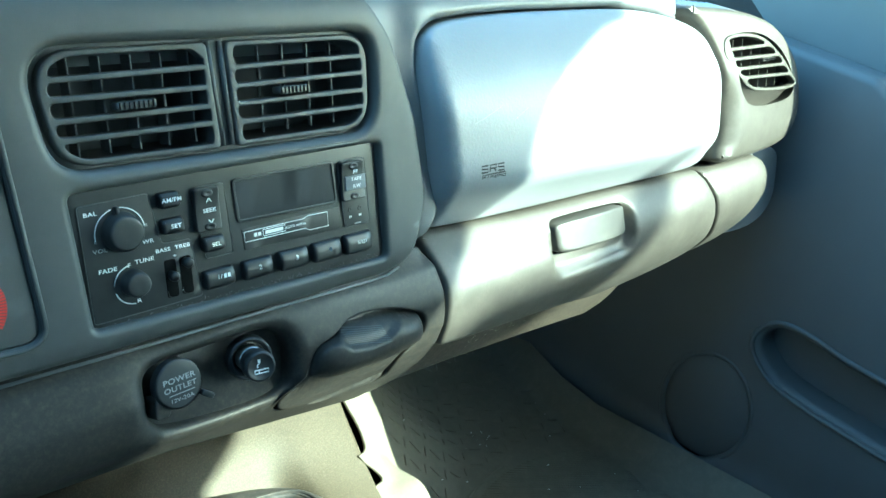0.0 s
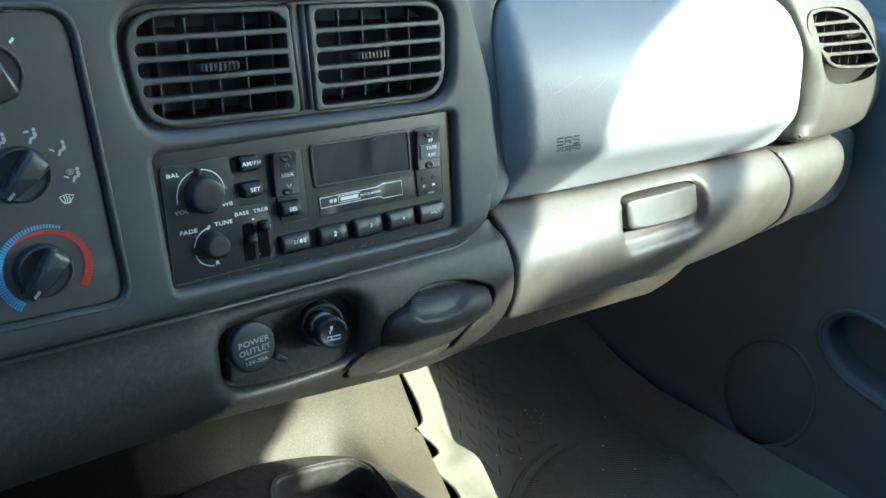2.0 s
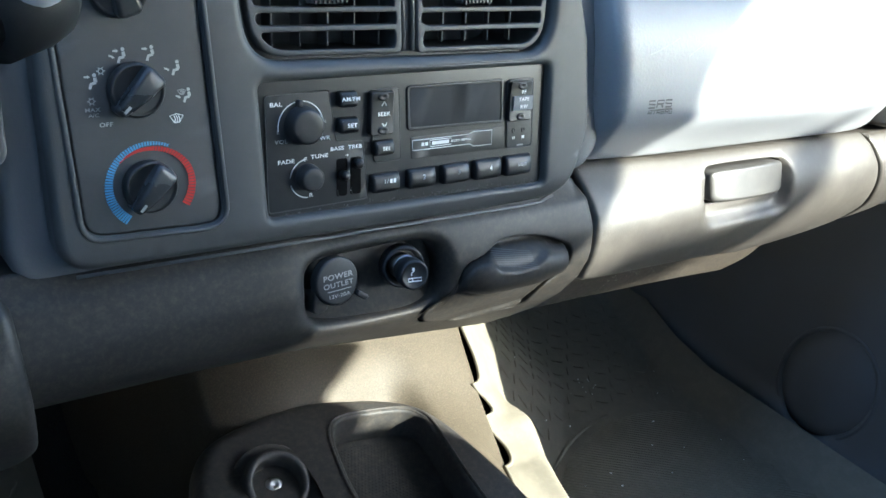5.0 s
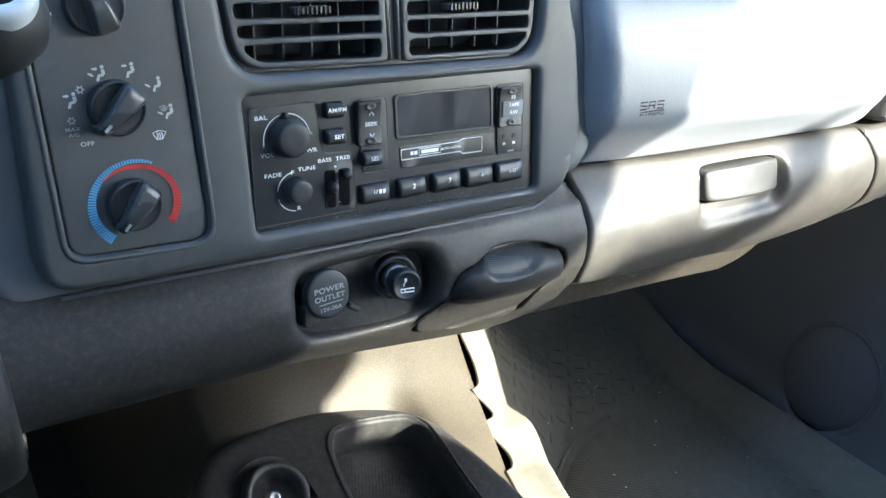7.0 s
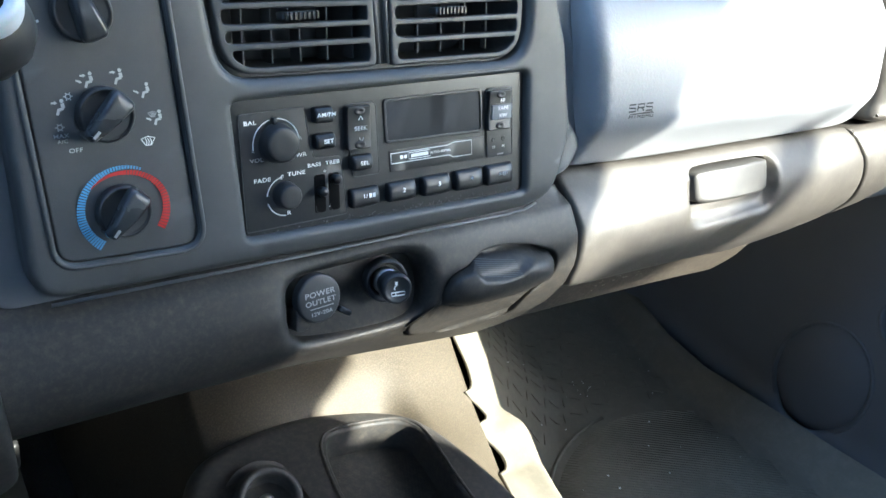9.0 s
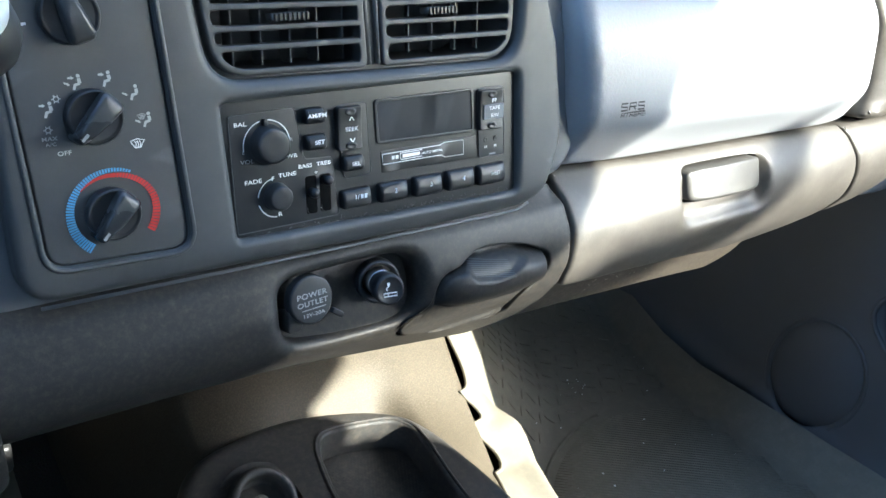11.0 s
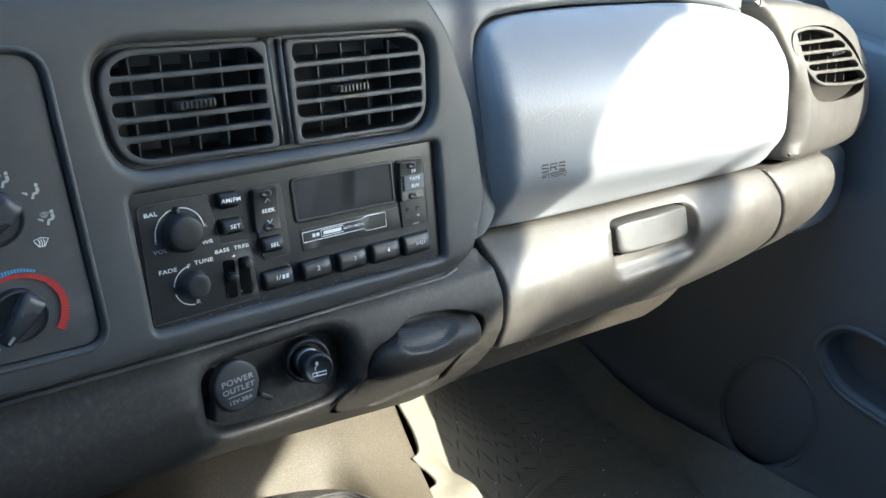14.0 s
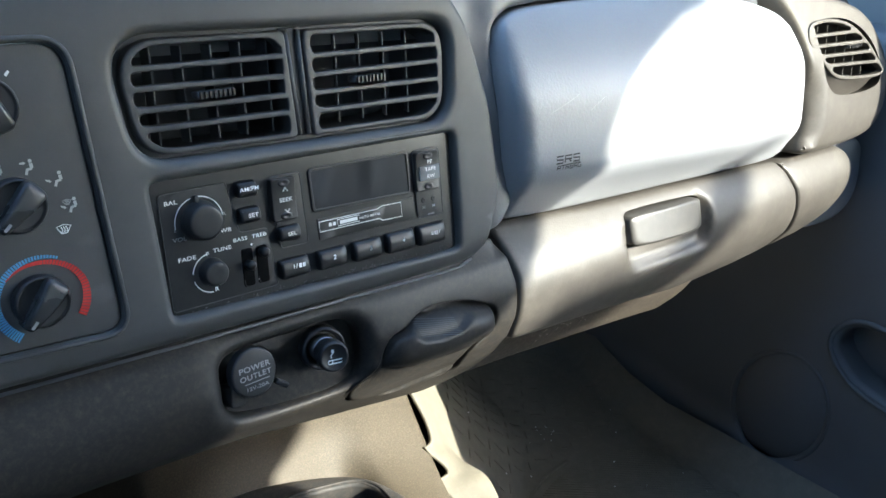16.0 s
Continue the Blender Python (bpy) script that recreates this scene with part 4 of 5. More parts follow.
def air_vent(label, outline, bars, vanes, thumb, y, back, mat, group="air vents", vane_turn=0.0, vane_depth=0.010, duct=None, skirt=0.012, vane_set=0.0072, rim=0.0030, half=0.0014):
    v = thing("air_vent", label, "air vent", group=group)
    part("grille", plate(outline, [(h, 0.0008, 0.007) for h in slots(outline, bars, rim, half)], lambda x, z: y, r=0.0014, depth=skirt, step=0.006), mat, v, "moulded grille with flat cross bars")
    hollow = bmesh.new()
    lo = inset(outline, 0.0010)
    a = [hollow.verts.new((p.x, y + 0.004, p.y)) for p in lo]
    b = [hollow.verts.new((p.x, y + back, p.y)) for p in lo]
    for i in range(len(lo)):
        j = (i + 1) % len(lo)
        hollow.faces.new((a[i], b[i], b[j], a[j]))
    hollow.faces.new(list(reversed(b)))
    part("duct", hollow, duct or DARK, v, smooth=False)
    for x, z0, z1 in vanes:
        bm = block(-0.0005, 0.0005, 0.0, vane_depth, z0, z1, 0.0003, 1)
        bm.transform(Matrix.Translation((x, y + vane_set, 0)) @ Matrix.Rotation(radians(vane_turn), 4, "Z"))
        part("vane", bm, mat, v, smooth=False)
    tx, tz, tw, slope = thumb
    t = part("thumb_slide", block(-tw / 2, tw / 2, -0.003, 0.004, -0.0018, 0.0018, 0.0008), mat, v, "ribbed thumb slide")
    t.data.transform(Matrix.Translation((tx, y + 0.001, tz)) @ Matrix.Rotation(-slope, 4, "Y"))
    ribs = bmesh.new()
    for i in range(8):
        x = -tw / 2 + tw * (i + 0.7) / 8.4
        block(x - 0.0005, x + 0.0005, -0.0042, -0.002, -0.0016, 0.0016, 0, bm=ribs)
    ribs.transform(Matrix.Translation((tx, y + 0.001, tz)) @ Matrix.Rotation(-slope, 4, "Y"))
    part("ribs", ribs, KEY, t, smooth=False)
    return v


DUCT = material("duct_plastic", (0.085, 0.088, 0.090), 0.6, bump=0.05)
left_out = fillet([(-0.0835, 0.0178, 0.020), (-0.0005, 0.0170, 0.004), (-0.0040, 0.0712, 0.004), (-0.0910, 0.0705, 0.020)], n=10, step=0.003)
right_out = fillet([(0.0085, 0.0168, 0.004), (0.0998, 0.0165, 0.020), (0.1012, 0.0720, 0.018), (0.0062, 0.0712, 0.004)], n=10, step=0.003)
lbars = [((-0.0860, 0.0575), (-0.0055, 0.0588)), ((-0.0865, 0.0488), (-0.0048, 0.0488)), ((-0.0858, 0.0391), (-0.0042, 0.0393)), ((-0.0845, 0.0304), (-0.0036, 0.0306))]
rbars = [((0.0080, 0.0576), (0.0985, 0.0592)), ((0.0085, 0.0480), (0.0990, 0.0496)), ((0.0092, 0.0388), (0.0990, 0.0394)), ((0.0098, 0.0293), (0.0985, 0.0299))]
air_vent("dusty black centre air vent grille, narrow gaps between slats", left_out, lbars, [(x, 0.0215, 0.0665) for x in (-0.0712, -0.0562, -0.0410, -0.0258, -0.0110)], (-0.0447, 0.0439, 0.0200, 0.02), 0.004, 0.05, VENT, duct=DUCT)
air_vent("dusty black centre air vent grille beside the airbag cover", right_out, rbars, [(x, 0.0215, 0.0675) for x in (0.0300, 0.0458, 0.0622, 0.0786)], (0.0462, 0.0440, 0.0210, 0.015), 0.004, 0.05, VENT, vane_turn=-28, duct=DUCT)
part("vent_bed", plate(inset(vent_hole, -0.001), [(inset(left_out, 0.001), 0.0005, 0.004), (inset(right_out, 0.001), 0.0005, 0.004)], lambda x, z: 0.0095, r=0.0005, depth=0.004, step=0.008), VENT, dash)
part("vent_divider", plate(fillet([(-0.0010, 0.0178), (0.0090, 0.0180), (0.0070, 0.0725), (-0.0050, 0.0720)], step=0.006), [], lambda x, z: 0.0065, r=0.001, depth=0.02, step=0.006), VENT, dash)
for x0, x1 in ((0.0006, -0.0032), (0.0062, 0.0040)):
    part("vent_rib", tube([(x0, 0.0055, 0.0185), (x1, 0.0055, 0.0712)], 0.0014), BEZEL, dash)
side_out = soften([(0.5480, 0.0340), (0.5660, 0.0250), (0.5880, 0.0105), (0.6060, 0.0000), (0.6340, -0.0052), (0.7150, -0.0088), (0.7340, -0.0030), (0.7140, 0.0090), (0.6880, 0.0275), (0.6420, 0.0490), (0.6000, 0.0565), (0.5560, 0.0560), (0.5440, 0.0495)], 3, step=0.004)
sbars = [((0.535, 0.0410), (0.660, 0.0422)), ((0.545, 0.0316), (0.700, 0.0309)), ((0.560, 0.0217), (0.715, 0.0199)), ((0.580, 0.0121), (0.735, 0.0080))]
side = air_vent("grey side air vent grille with slats tilted, sunlit", side_out, sbars, [(x, -0.004, 0.050) for x in (0.590, 0.612, 0.634, 0.656, 0.678, 0.700)], (0.645, 0.0280, 0.0260, 0.06), -0.006, 0.026, GLOVE, duct=DARK, skirt=0.028, vane_set=0.013, rim=0.0032, half=0.0016)


def reach(loop, cx, cz, a):
    """How far a loop lies from a centre in the direction a."""
    dx, dz, best = math.cos(a), math.sin(a), 0.0
    for p, q in zip(loop, loop[1:] + loop[:1]):
        ex, ez = q.x - p.x, q.y - p.y
        det = dx * -ez + dz * ex
        if abs(det) < 1e-12:
            continue
        wx, wz = p.x - cx, p.y - cz
        t, u = (wx * -ez + wz * ex) / det, (dx * wz - dz * wx) / det
        if 0 <= u <= 1 and t > best:
            best = t
    return best


shell = bmesh.new()
rows = []
for k in range(97):
    a = 2 * math.pi * k / 96
    r0, r1 = reach(side_out, 0.650, 0.020, a), reach(end_hole, 0.650, 0.020, a)
    r1 = max(r1 + 0.002, r0 + 0.001)
    rows.append([shell.verts.new((0.650 + (r0 - 0.0004 + (r1 - r0) * f) * math.cos(a), -0.0045 + 0.016 * f ** 0.8, 0.020 + (r0 - 0.0004 + (r1 - r0) * f) * math.sin(a))) for f in (0.0, 0.35, 0.7, 1.0)])
for p, q in zip(rows, rows[1:]):
    for m in range(3):
        shell.faces.new((p[m], p[m + 1], q[m + 1], q[m]))
part("shell", shell, GLOVE, side)

# ---- sockets and ashtray ----
outlet = thing("power_outlet", "black power outlet cap with worn white words", "power outlet")
TILT = Matrix.Translation((-0.0418, 0.0010, -0.1008)) @ pose(0, 0, 0, -6, 0, 4)
cap = plate(fillet([(-0.0135 * math.cos(radians(a)), -0.0135 * math.sin(radians(a))) for a in range(0, 360, 12)], step=0.003), [], lambda x, z: 0.3 * (x * x + z * z) * 2, r=0.0014, depth=0.006, step=0.004)
cap.transform(TILT)
part("cap", cap, BLACK, outlet)
part("hinge_strap", plate(fillet([(-0.0150, -0.0165, 0.003), (-0.0060, -0.0160, 0.003), (-0.0040, -0.0060), (-0.0130, -0.0040)], step=0.003), [], lambda x, z: 0.003, r=0.001, depth=0.01, step=0.006), PANEL, outlet).data.transform(TILT)
tab = block(-0.004, 0.004, -0.002, 0.002, -0.0016, 0.0016, 0.0008)
tab.transform(Matrix.Translation((-0.0266, 0.0020, -0.1120)) @ pose(0, 0, 0, 0, 35, 0))
part("pull_tab", tab, BLACK, outlet)
for text, x, z, s in (("POWER", 0.000, 0.0030, 0.0033), ("OUTLET", 0.0, -0.0015, 0.0031), ("12V-20A", 0.0, -0.0077, 0.0023)):
    lettering(text, x, z, s, outlet, FAINT, y=-0.0004, wide=1.05).data.transform(TILT)
part("print_rule", strokes([[(-0.007, -0.0046), (0.008, -0.0046)]], 0.0005, y=-0.0004), FAINT, outlet).data.transform(TILT)
lighter = thing("cigarette_lighter", "black push-in cigarette lighter in its socket", "cigarette lighter")
axis = Vector((-0.0045, -0.0170, 0.0015)).normalized()
LM = Matrix.Translation((0.0052, 0.0085, -0.1036)) @ axis.to_track_quat("Z", "Y").to_matrix().to_4x4()
part("socket_ring", lathe([(0.0130, -0.004), (0.0127, 0.002), (0.0117, 0.0036), (0.0107, 0.0028), (0.0102, 0.0005), (0.0095, 0.0)], 40, LM), BLACK, lighter)
part("collar", lathe([(0.0078, -0.002), (0.0078, 0.0060), (0.0072, 0.0062)], 32, LM), STEEL, lighter, "thin metal collar")
part("knob", lathe([(0.0074, 0.002), (0.0074, 0.010), (0.0087, 0.0120), (0.0089, 0.0180), (0.0083, 0.0200), (0.0073, 0.0206), (0.0066, 0.0198), (0.0, 0.0198)], 40, LM), BLACK, lighter)
sign = strokes([[(-0.0042, -0.0018), (0.0048, -0.0018), (0.0048, -0.0040), (-0.0042, -0.0040), (-0.0042, -0.0018)], [(-0.0014, -0.0018), (-0.0014, -0.0040)], [(-0.0020, -0.0002), (-0.0022, 0.0016), (-0.0008, 0.0026), (-0.0008, 0.0048)]], 0.0008, y=0)
strokes([[(-0.0008, 0.0030), (-0.0008, 0.0052)]], 0.0018, y=0, bm=sign)
part("print_mark", sign, INK, lighter).data.transform(LM @ Matrix.Translation((0, 0, 0.0202)) @ Matrix.Scale(0.86, 4) @ FACE.inverted())

ashtray = thing("ashtray", "dark grey plastic ashtray drawer with a ribbed grip", "ashtray")


def handle_mid(x):
    return -0.1160 - 0.045 * (x - 0.085) - 1.2 * max(0.0, x - 0.100) ** 2


def lobe_shape(x, z):
    low = along(z, [(-0.165, 0.034), (-0.158, 0.0245), (-0.154, 0.0205), (-0.150, 0.0165), (-0.144, 0.0110), (-0.138, 0.0070), (-0.130, 0.0035), (-0.122, 0.0020)])
    mid = handle_mid(x)
    base = low + (0.0060 - low) * ease(z - mid, -0.002, 0.010)            # the finger hollow above the grip
    half = 0.0165 - 0.0050 * ease(x, 0.095, 0.130) - 0.0040 * (1 - ease(x, 0.044, 0.062))
    v, u = (z - mid) / half, (x - 0.0865) / (0.0465 if x > 0.0865 else 0.0460)
    if z > mid:
        v = (z - mid) / (half * 0.85)
    body = max(0.0, 1 - abs(v) ** 2.6) ** 0.55 * max(0.0, 1 - abs(u) ** 4.0) ** 0.5
    lip = along(x, [(0.040, -0.1000), (0.058, -0.1040), (0.064, -0.1120), (0.080, -0.1150), (0.094, -0.1142), (0.106, -0.1090), (0.112, -0.1040)])
    scoop = 0.0042 * ease(z - lip, -0.0012, 0.0022) * ease(x, 0.056, 0.063) * (1 - ease(x, 0.100, 0.112))
    rim = -0.0032 * ease(-z, 0.1520, 0.1550) * ease(x, 0.026, 0.040)        # the drawer's lower lip
    return base - (base + 0.0125) * body + scoop * body + rim


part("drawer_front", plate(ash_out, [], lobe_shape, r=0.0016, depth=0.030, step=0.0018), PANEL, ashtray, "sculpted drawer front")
ribs = bmesh.new()
for i in range(10):
    z = -0.1010 - i * 0.00105
    strokes([[(0.063 + 0.0038 * k + i * 0.0002, z - 0.0007 * k) for k in range(9)]], 0.0004, y=0, bm=ribs)
for v in ribs.verts:
    v.co.y = lobe_shape(v.co.x, v.co.z) - 0.0004
part("grip_ribs", ribs, BEZEL, ashtray, smooth=False)

# ---- instrument panel end, column lever, pedals ----
cluster = thing("instrument_cluster", "black lower edge of the instrument cluster with white print", "instrument cluster")
part("panel", plate(fillet([(-0.330, -0.024, 0.01), (-0.1905, -0.021, 0.008), (-0.1895, 0.09), (-0.330, 0.09)], step=0.01), [], lambda x, z: 0.004, r=0.002, depth=0.03, step=0.02), BEZEL, cluster)
lettering("2 1", -0.1985, -0.0085, 0.0040, cluster, y=0.0032)
part("fuel_mark", strokes([[(-0.1985, 0.0050), (-0.1985, 0.0085)], [(-0.1960, 0.0055), (-0.1950, 0.0085), (-0.1962, 0.0095)]], 0.0016, y=0.0032), INK, cluster)
part("print_bar", strokes([[(-0.200, -0.0005), (-0.1955, -0.0005)]], 0.0020, y=0.0032), FAINT, cluster)
part("column_panel", plate(fillet([(-0.40, -0.22), (-0.192, -0.17, 0.02), (-0.1985, -0.075, 0.01), (-0.40, -0.060)], step=0.01), [], lambda x, z: band_y(z) - 0.006, r=0.006, depth=0.04, step=0.012), PANEL, dash, "dark lower steering column panel")

lever = thing("column_lever", "black column lever with a rounded knob", "lever", Matrix())
K0, K1 = Vector((-0.1868, -0.0647, 0.6558)), Vector((-0.2373, -0.0968, 0.6381))
way = (K1 - K0)
rod = [K0 + way * s for s in (0.0, 0.02, 0.06, 0.13, 0.25, 0.45, 0.60, 0.80, 1.0)]
part("knob", tube(rod[:6], [0.004, 0.0095, 0.0140, 0.0165, 0.0170, 0.0150], 28), BLACK, lever)
part("rod", tube(rod[5:], [0.0095, 0.0075, 0.0075, 0.0075], 20), BLACK, lever)
part("ring", lathe([(0.0050, 0.0), (0.0056, 0.0022), (0.0074, 0.0030), (0.0092, 0.0020), (0.0098, 0.0), (0.0098, -0.006)], 28, Matrix.Translation((-0.1965, -0.0865, 0.6640)) @ Vector((-0.15, -0.75, 0.65)).to_track_quat("Z", "Y").to_matrix().to_4x4()), material("silver_paint", (0.72, 0.75, 0.78), 0.3, bump=0), lever, "silver ring on the knob")
part("button", lathe([(0.0, 0.003), (0.006, 0.002), (0.0075, 0.0), (0.0075, -0.004)], 24, Matrix.Translation(K0) @ (-way).to_track_quat("Z", "Y").to_matrix().to_4x4()), STEEL, lever, "bright button in the knob's end")

pedal = thing("brake_pedal", "black rubber brake pedal in the driver's footwell", "pedal", Matrix())
part("pad", block(-0.235, -0.147, 0.246, 0.262, 0.150, 0.180, 0.004), BLACK, pedal)
part("arm", block(-0.200, -0.180, 0.262, 0.285, 0.160, 0.460, 0.003), BLACK, pedal)

# ---- tunnel, console, mats ----
def edge_x(y):
    return along(y, [(-0.9, 0.215), (-0.05, 0.230), (0.014, 0.241), (0.072, 0.256), (0.104, 0.260), (0.131, 0.262), (0.178, 0.270), (0.30, 0.300), (0.70, 0.46)])


def edge_z(y):
    return along(y, [(-0.9, 0.12), (0.05, 0.127), (0.072, 0.135), (0.104, 0.152), (0.131, 0.170), (0.178, 0.197), (0.30, 0.265), (0.50, 0.42), (0.70, 0.50)])


def tunnel_z(x, y):
    top = 0.185 + 0.34 * ease(y, 0.10, 0.55)
    r, l, low = edge_x(y), -0.030, edge_z(y)
    top = max(top, low + 0.02)
    top -= 0.030 * (1 - ease(y, 0.120, 0.168)) * (1 - ease(x, 0.150, 0.192))
    if x > 0.14:
        s = (x - 0.14) / (r - 0.14)
        return top - (top - low) * min(1, s) ** 2 - 2.2 * max(0, x - r)
    if x < 0.060:
        return top - 7.0 * (0.060 - x) ** 2 - 2.0 * max(0.0, l + 0.012 - x) ** 0.8
    return top


def tunnel_place(u, v):
    y = -0.9 + 1.6 * v
    x = -0.125 + u * (edge_x(y) + 0.07 + 0.125)
    return (x, y, max(-0.02, tunnel_z(x, y)))


tunnel = part("tunnel", grid(90, 110, tunnel_place), TAN)
tagged(tunnel, "dusty brown-grey cover over the transmission tunnel", "tunnel", kind="structure")

console = thing("console", "low charcoal plastic console with a ribbed tray on the tunnel", "console", Matrix())
UP = Matrix(((1, 0, 0, 0), (0, 0, 1, 0), (0, -1, 0, 0.200), (0, 0, 0, 1)))     # plates laid flat: x stays, z turns to y
con_out = soften([(-0.066, -0.60), (-0.060, -0.63), (0.195, -0.63), (0.200, -0.60), (0.196, -0.025), (0.190, 0.030), (0.180, 0.085), (0.164, 0.116), (0.130, 0.137), (0.100, 0.148), (0.077, 0.156), (0.044, 0.160), (0.010, 0.157), (-0.018, 0.153), (-0.040, 0.143), (-0.058, 0.120), (-0.066, 0.09)], 3, step=0.008)
tray_out = soften([(0.052, 0.030), (0.046, -0.235), (0.056, -0.258), (0.126, -0.258), (0.138, -0.235), (0.146, 0.000), (0.159, 0.078), (0.157, 0.094), (0.147, 0.105), (0.120, 0.113), (0.088, 0.120), (0.076, 0.116), (0.066, 0.098)], 3, step=0.006)
cup_out = soften([(-0.032, 0.045), (-0.030, 0.085), (-0.016, 0.110), (-0.004, 0.121), (0.012, 0.1235), (0.026, 0.121), (0.036, 0.108), (0.038, 0.060), (0.030, 0.030), (-0.020, 0.030)], 3, step=0.004)
body = part("body", plate(con_out, [(tray_out, 0.004, 0.036), (cup_out, 0.007, 0.010)], lambda x, z: 0.0, r=0.016, depth=0.07, step=0.010), CONSOLE, console)
body.data.transform(UP)
tray = part("tray_floor", plate(inset(tray_out, -0.004), [], lambda x, z: 0.0335, r=0.001, depth=0.003, step=0.02), CONSOLE, console, "textured tray floor")
tray.data.transform(UP)
well = part("cup_well", plate(inset(cup_out, -0.006), [], lambda x, z: 0.0080, r=0.001, depth=0.003, step=0.02), CONSOLE, console)
well.data.transform(UP)
dots = bmesh.new()
for i in range(36):
    for j in range(46):
        x, y = 0.052 + i * 0.0036 + (j % 2) * 0.0018, 0.114 - j * 0.0031
        if inside(Vector((x, y)), inset(tray_out, 0.006)):
            lathe([(0.0010, 0.0), (0.0006, 0.0005), (0, 0.0006)], 6, Matrix.Translation((x, y, 0.1664)), dots)
tagged(part("tray_texture", dots, CONSOLE, console), kind="stuff")
part("tray_rim", tube([(p.x, p.y, 0.2000) for p in inset(tray_out, -0.0050)], 0.0016, 8, closed=True), CONSOLE, console)
cup = part("boot_cup", lathe([(0.0360, -0.012), (0.0300, -0.012), (0.0285, 0.002), (0.0268, 0.0065), (0.0240, 0.0078), (0.0215, 0.0060), (0.0202, 0.001), (0.0190, -0.016), (0.0, -0.017)], 44, Matrix.Translation((0.001, 0.079, 0.197)) @ pose(0, 0, 0, 32, 0, 0)), CONSOLE, console, "round charcoal collar")
part("bolt", lathe([(0.0075, 0.0), (0.0072, 0.006), (0.0050, 0.0085), (0.0025, 0.0085), (0.0015, 0.007), (0, 0.007)], 20, Matrix.Translation((0.001, 0.079, 0.197)) @ pose(0, 0, 0, 32, 0, 0) @ Matrix.Translation((0, 0, -0.012))), STEEL, cup, "bare steel bolt end")

HX, HY, HR = 0.545, -0.115, 0.250           # the ribbed round of the mat


def mat_left(y):
    out = 0.0
    for top, low, h in ((0.208, 0.131, 0.026), (0.128, 0.102, 0.026), (0.098, 0.046, 0.022), (-0.02, -0.09, 0.016), (-0.16, -0.26, 0.016)):
        k = (top - y) / (top - low)
        if 0 < k < 1:
            out = h * k ** 1.1 * math.sqrt(1 - k) * 2.3
    return edge_x(y) - 0.006 + out


def mat_bend(y):
    return along(y, [(-0.55, 0.760), (-0.15, 0.735), (-0.03, 0.718), (0.03, 0.710), (0.116, 0.697), (0.195, 0.708), (0.30, 0.745), (0.50, 0.80)])


def mat_z(x, y):
    wide = along(y, [(0.0, 0.145), (0.10, 0.17), (0.20, 0.26)])
    run = x - edge_x(y)
    s = max(0.0, min(1.0, (run + 0.006) / wide))
    slope = (edge_z(y) + 0.002) * (1 - s) ** 1.25
    fold = (edge_z(y) - 0.004 - 0.10 * max(0.0, run)) * (1 - ease(run, 0.040 + 0.012 * ease(y, -0.1, 0.08), 0.120))
    w = 1 - ease(y, 0.080, 0.150)
    lip = slope * (1 - w) + fold * w + (0.0045 * math.sin(y * 46 + 5 * s) + 0.003 * math.sin(y * 24 + 14 * s + 1)) * max(0.0, 1 - 2.0 * s) + 0.004 * math.exp(-((y - 0.118 - 0.25 * run) / 0.010) ** 2) * max(0.0, 1 - 3 * s)
    rise = ease(y, 0.30, 0.75) * 0.42 * s
    bend = mat_bend(y)
    rim = 0.034 * ease(x, bend - 0.01, bend + 0.045)
    return 0.006 + lip + rise + rim


mat_thing = thing("floor_mat", "grey-brown rubber floor mat with raised tread, dirty", "floor mat", Matrix())
part("sheet", grid(110, 260, lambda u, v: ((lambda y: (lambda x: (x, y, mat_z(x, y)))(mat_left(y) + (mat_bend(y) + 0.042 - mat_left(y)) * u ** 1.15))(-0.55 + 1.03 * v))), MAT, mat_thing)
part("rim", tube([(mat_left(-0.55 + 1.03 * i / 220), -0.55 + 1.03 * i / 220, mat_z(mat_left(-0.55 + 1.03 * i / 220), -0.55 + 1.03 * i / 220)) for i in range(221)], 0.0022, 8), MAT, mat_thing)
tread = bmesh.new()
for i in range(22):
    for j in range(40):
        x, y = 0.30 + i * 0.0215, -0.50 + j * 0.0235
        x += random.uniform(-0.001, 0.001)
        if x < edge_x(y) + 0.085 or x > mat_bend(y) - 0.01 or math.hypot(x - HX, y - HY) < HR + 0.018:
            continue
        a = radians(55 if (i + j) % 2 else -35)
        dx, dy = 0.0085 * math.cos(a), 0.0085 * math.sin(a)
        line = [(x - dx, y - dy), (x - dx * 0.4, y - dy * 0.4), (x + dx * 0.4, y + dy * 0.4), (x + dx, y + dy)]
        tube([(p, q, mat_z(p, q) + 0.0005) for p, q in line], [0.0005, 0.0013, 0.0013, 0.0005], 6, tread)
tagged(part("tread", tread, MAT, mat_thing), kind="stuff")
ux, uy = math.cos(radians(-36)), math.sin(radians(-36))
for i in range(-26, 57):
    d = i * 0.0044
    half = math.sqrt(max(0, (HR - 0.012) ** 2 - d * d))
    run = [(HX - uy * d + ux * half * (k / 7), HY + ux * d + uy * half * (k / 7)) for k in range(-7, 8)]
    run = [(p, q, mat_z(p, q)) for p, q in run if p < mat_bend(q) - 0.02]
    if len(run) > 2:
        part("heel_ridge", tube(run, 0.0010, 6), MAT, mat_thing)
ring = [(HX + HR * math.cos(2 * math.pi * i / 120), HY + HR * math.sin(2 * math.pi * i / 120)) for i in range(30, 104)]
part("heel_ring", tube([(p, q, mat_z(p, q) - 0.0005) for p, q in ring if p < mat_bend(q) - 0.02], 0.0028, 8), MAT, mat_thing)
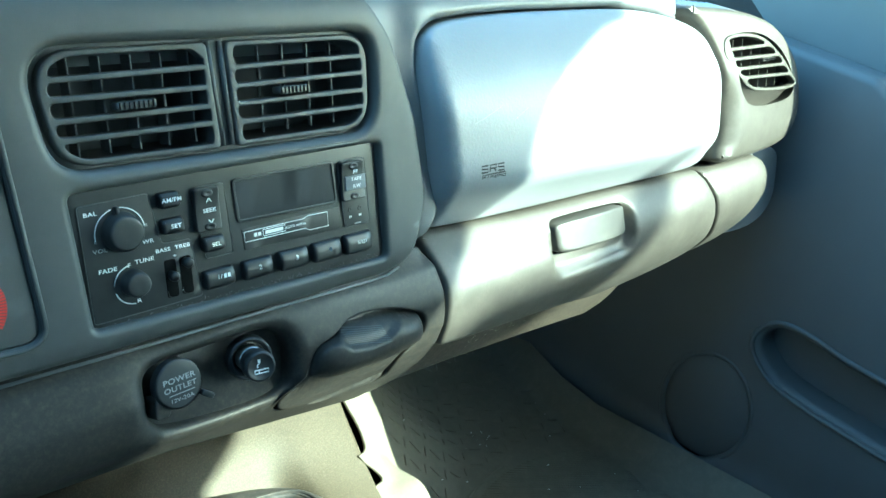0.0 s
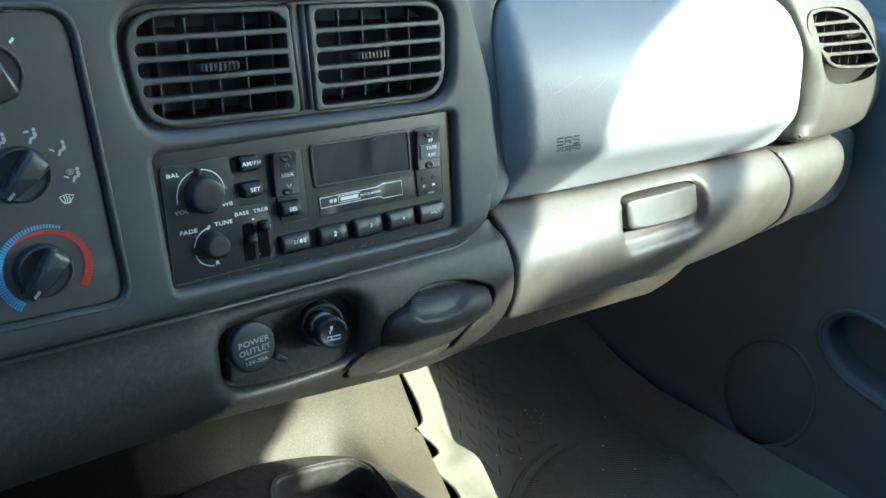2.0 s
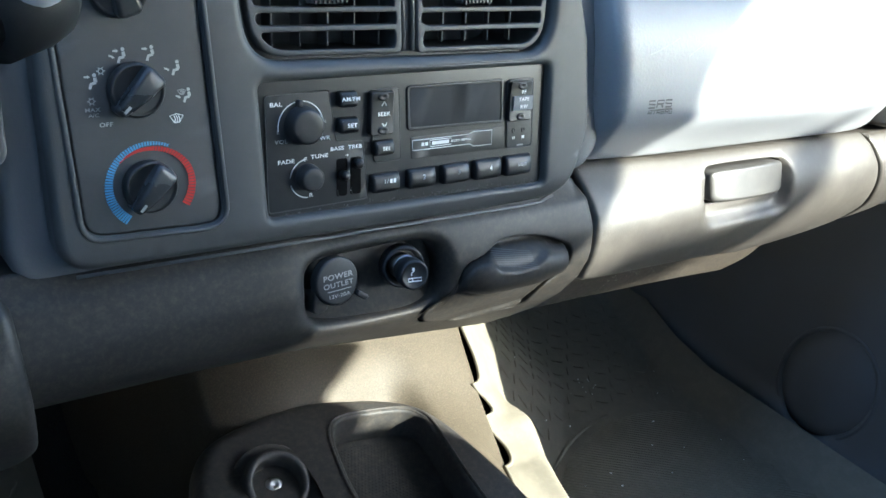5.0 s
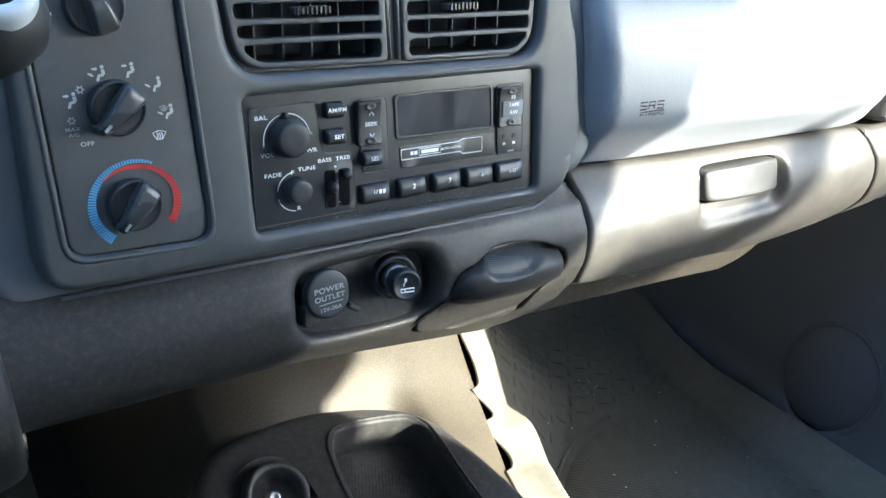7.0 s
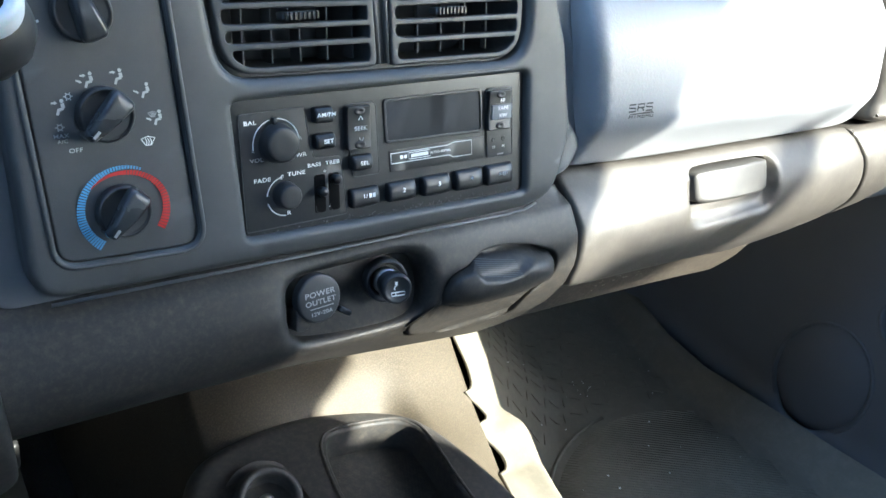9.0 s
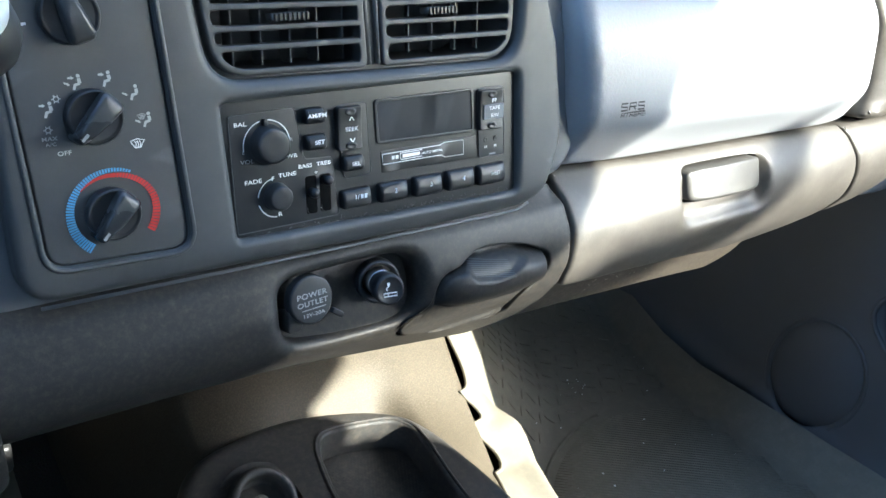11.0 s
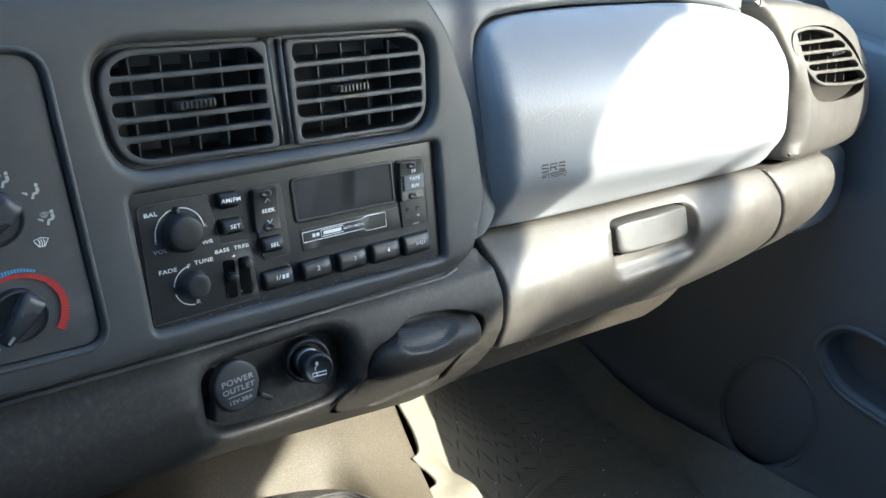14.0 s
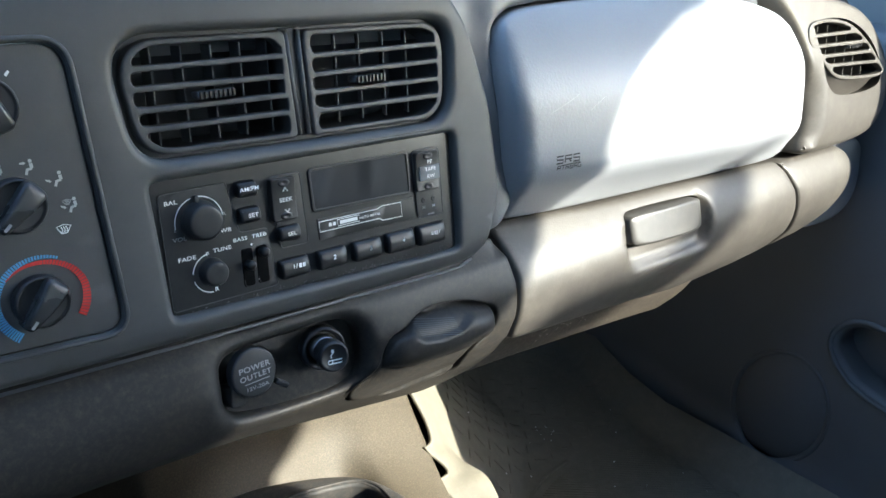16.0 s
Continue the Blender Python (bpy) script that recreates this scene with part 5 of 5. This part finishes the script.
driver_mat = thing("floor_mat", "grey rubber mat with raised tread in the driver's footwell", "floor mat", Matrix())
part("sheet", grid(20, 30, lambda u, v: (-0.62 + 0.49 * u, -0.45 + 1.05 * v, 0.006 + 0.42 * ease(-0.45 + 1.05 * v, 0.30, 0.75))), MAT, driver_mat)
tread = bmesh.new()
for i in range(20):
    for j in range(24):
        x, y = -0.60 + i * 0.0235, 0.0 + j * 0.0235
        a = radians(55 if (i + j) % 2 else -35)
        dx, dy = 0.0085 * math.cos(a), 0.0085 * math.sin(a)
        line = [(x - dx, y - dy), (x - dx * 0.4, y - dy * 0.4), (x + dx * 0.4, y + dy * 0.4), (x + dx, y + dy)]
        tube([(p, q, 0.0065 + 0.42 * ease(q, 0.30, 0.75)) for p, q in line], [0.0006, 0.0018, 0.0018, 0.0006], 6, tread)
tagged(part("tread", tread, MAT, driver_mat), kind="stuff")
crumbs = bmesh.new()
spots = [(0.601, 0.097, 1.0), (0.469, 0.034, 1.3), (0.480, 0.142, 1.0), (0.471, 0.056, 0.8), (0.563, 0.066, 0.8)]
spots += [(random.gauss(0.565, 0.010), random.gauss(0.191, 0.010), random.uniform(0.3, 0.8)) for i in range(9)]
spots += [(random.uniform(0.42, 0.72), random.uniform(-0.20, 0.28), random.uniform(0.3, 0.8)) for i in range(20)]
for x, y, size in spots:
    lathe([(0, 0.0), (0.0012, 0.0006), (0.0006, 0.0016), (0, 0.0018)], 5, Matrix.Translation((x, y, mat_z(x, y))) @ pose(0, 0, 0, 0, 0, random.uniform(0, 180)) @ Matrix.Diagonal((size * random.uniform(1.0, 2.2), size, size, 1)), crumbs)
tagged(part("crumbs", crumbs, INK), "pale crumbs and grit scattered on the rubber mat", "dirt", kind="stuff")

# ---- passenger door and seat ----
door = thing("car_door", "dark blue-grey plastic inner door with map pocket", "car door", RIGHT @ Matrix.Translation((0, -0.054, 0)))
speaker_out = [Vector((0.018 + 0.062 * math.cos(2 * math.pi * i / 40), 0.104 + 0.080 * math.sin(2 * math.pi * i / 40))) for i in range(40)]
pocket_out = soften([(0.078, 0.207), (0.108, 0.193), (0.208, 0.184), (0.508, 0.169), (0.538, 0.185), (0.538, 0.235), (0.508, 0.248), (0.173, 0.255), (0.118, 0.268), (0.070, 0.269), (0.052, 0.235)], 3, step=0.007)
part("panel", plate(fillet([(-0.42, -0.008, 0.01), (0.95, -0.008, 0.01), (0.95, 0.548, 0.02), (0.149, 0.552, 0.02), (0.070, 0.598, 0.02), (-0.42, 0.640)], step=0.02), [(speaker_out, 0.004, 0.006), (pocket_out, 0.010, 0.05)], lambda x, z: -0.022 * ease(-z, -0.050, 0.0), r=0.010, depth=0.052, step=0.025), DOOR, door)
part("pocket_back", plate(inset(pocket_out, -0.004), [], lambda x, z: 0.045, r=0.001, depth=0.004, step=0.03), DOOR, door)
part("pocket_lip", tube([(p.x, -0.002, p.y) for p in inset(pocket_out, -0.010)], 0.0034, 8, closed=True), DOOR, door)
cover = plate(inset(speaker_out, -0.002), [], lambda x, z: 0.006 - 0.011 * max(0.0, 1 - ((x - 0.018) / 0.064) ** 2 - ((z - 0.104) / 0.082) ** 2) ** 0.5, r=0.002, depth=0.006, step=0.008)
part("speaker_cover", cover, DOOR, door, "low domed speaker cover")
part("speaker_ring", tube([(0.018 + 0.067 * math.cos(2 * math.pi * i / 48), 0.0010, 0.104 + 0.085 * math.sin(2 * math.pi * i / 48)) for i in range(48)], 0.0028, 10, closed=True), DOOR, door)

def bench(label, x0, x1, back):
    m = thing("seat", label, "seat", Matrix(), group="seats")
    part("cushion", block(x0, x1, -0.80, -0.222, 0.10, 0.284, 0.060, 6), FABRIC, m)
    part("base", block(x0 + 0.03, x1 - 0.01, -0.78, -0.30, 0.0, 0.10, 0.01), BLACK, m)
    part("backrest", block(x0, x1, -0.84, -0.72, 0.20, back, 0.040, 5), FABRIC, m)


bench("blue-grey cloth seat cushion, dusty", 0.25, 0.530, 0.84)
# This seat is never in view; added to hold stray light off tunnel and footwell.
bench("blue-grey cloth driver's seat, unseen, added behind the camera to block light", -0.74, -0.12, 0.95)

# ---- outside ----
BARK = material("bark", (0.12, 0.09, 0.06), 0.9, grain=60, bump=0.6)
# An unseen tree, added: its branch shades a band of the glove box and pad.
tree = thing("shade_caster", "unseen bare branch and trunk, added outside to shade the dash", "tree", Matrix())
off = SUN * 2.0
reach_out = [(0.553, 0.878, 0.010), (0.600, 0.893, 0.025), (0.660, 0.901, 0.027), (0.740, 0.917, 0.022), (0.820, 0.954, 0.024), (0.900, 1.010, 0.026), (0.985, 1.060, 0.030), (1.060, 1.078, 0.026), (1.200, 1.096, 0.030), (1.60, 1.21, 0.045), (2.57, 1.55, 0.062)]
bough = [Vector((0.84, -w, h)) + off for w, h, r in reach_out]
part("shade_branch", tube(bough, [r for w, h, r in reach_out], 14), BARK, tree)
tip = bough[-1]
part("trunk", tube([(tip.x, tip.y, -0.56), (tip.x + 0.02, tip.y - 0.02, 1.0), (tip.x, tip.y, tip.z + 0.1), (tip.x - 0.05, tip.y, tip.z + 1.6)], [0.11, 0.09, 0.08, 0.04], 14), BARK, tree)
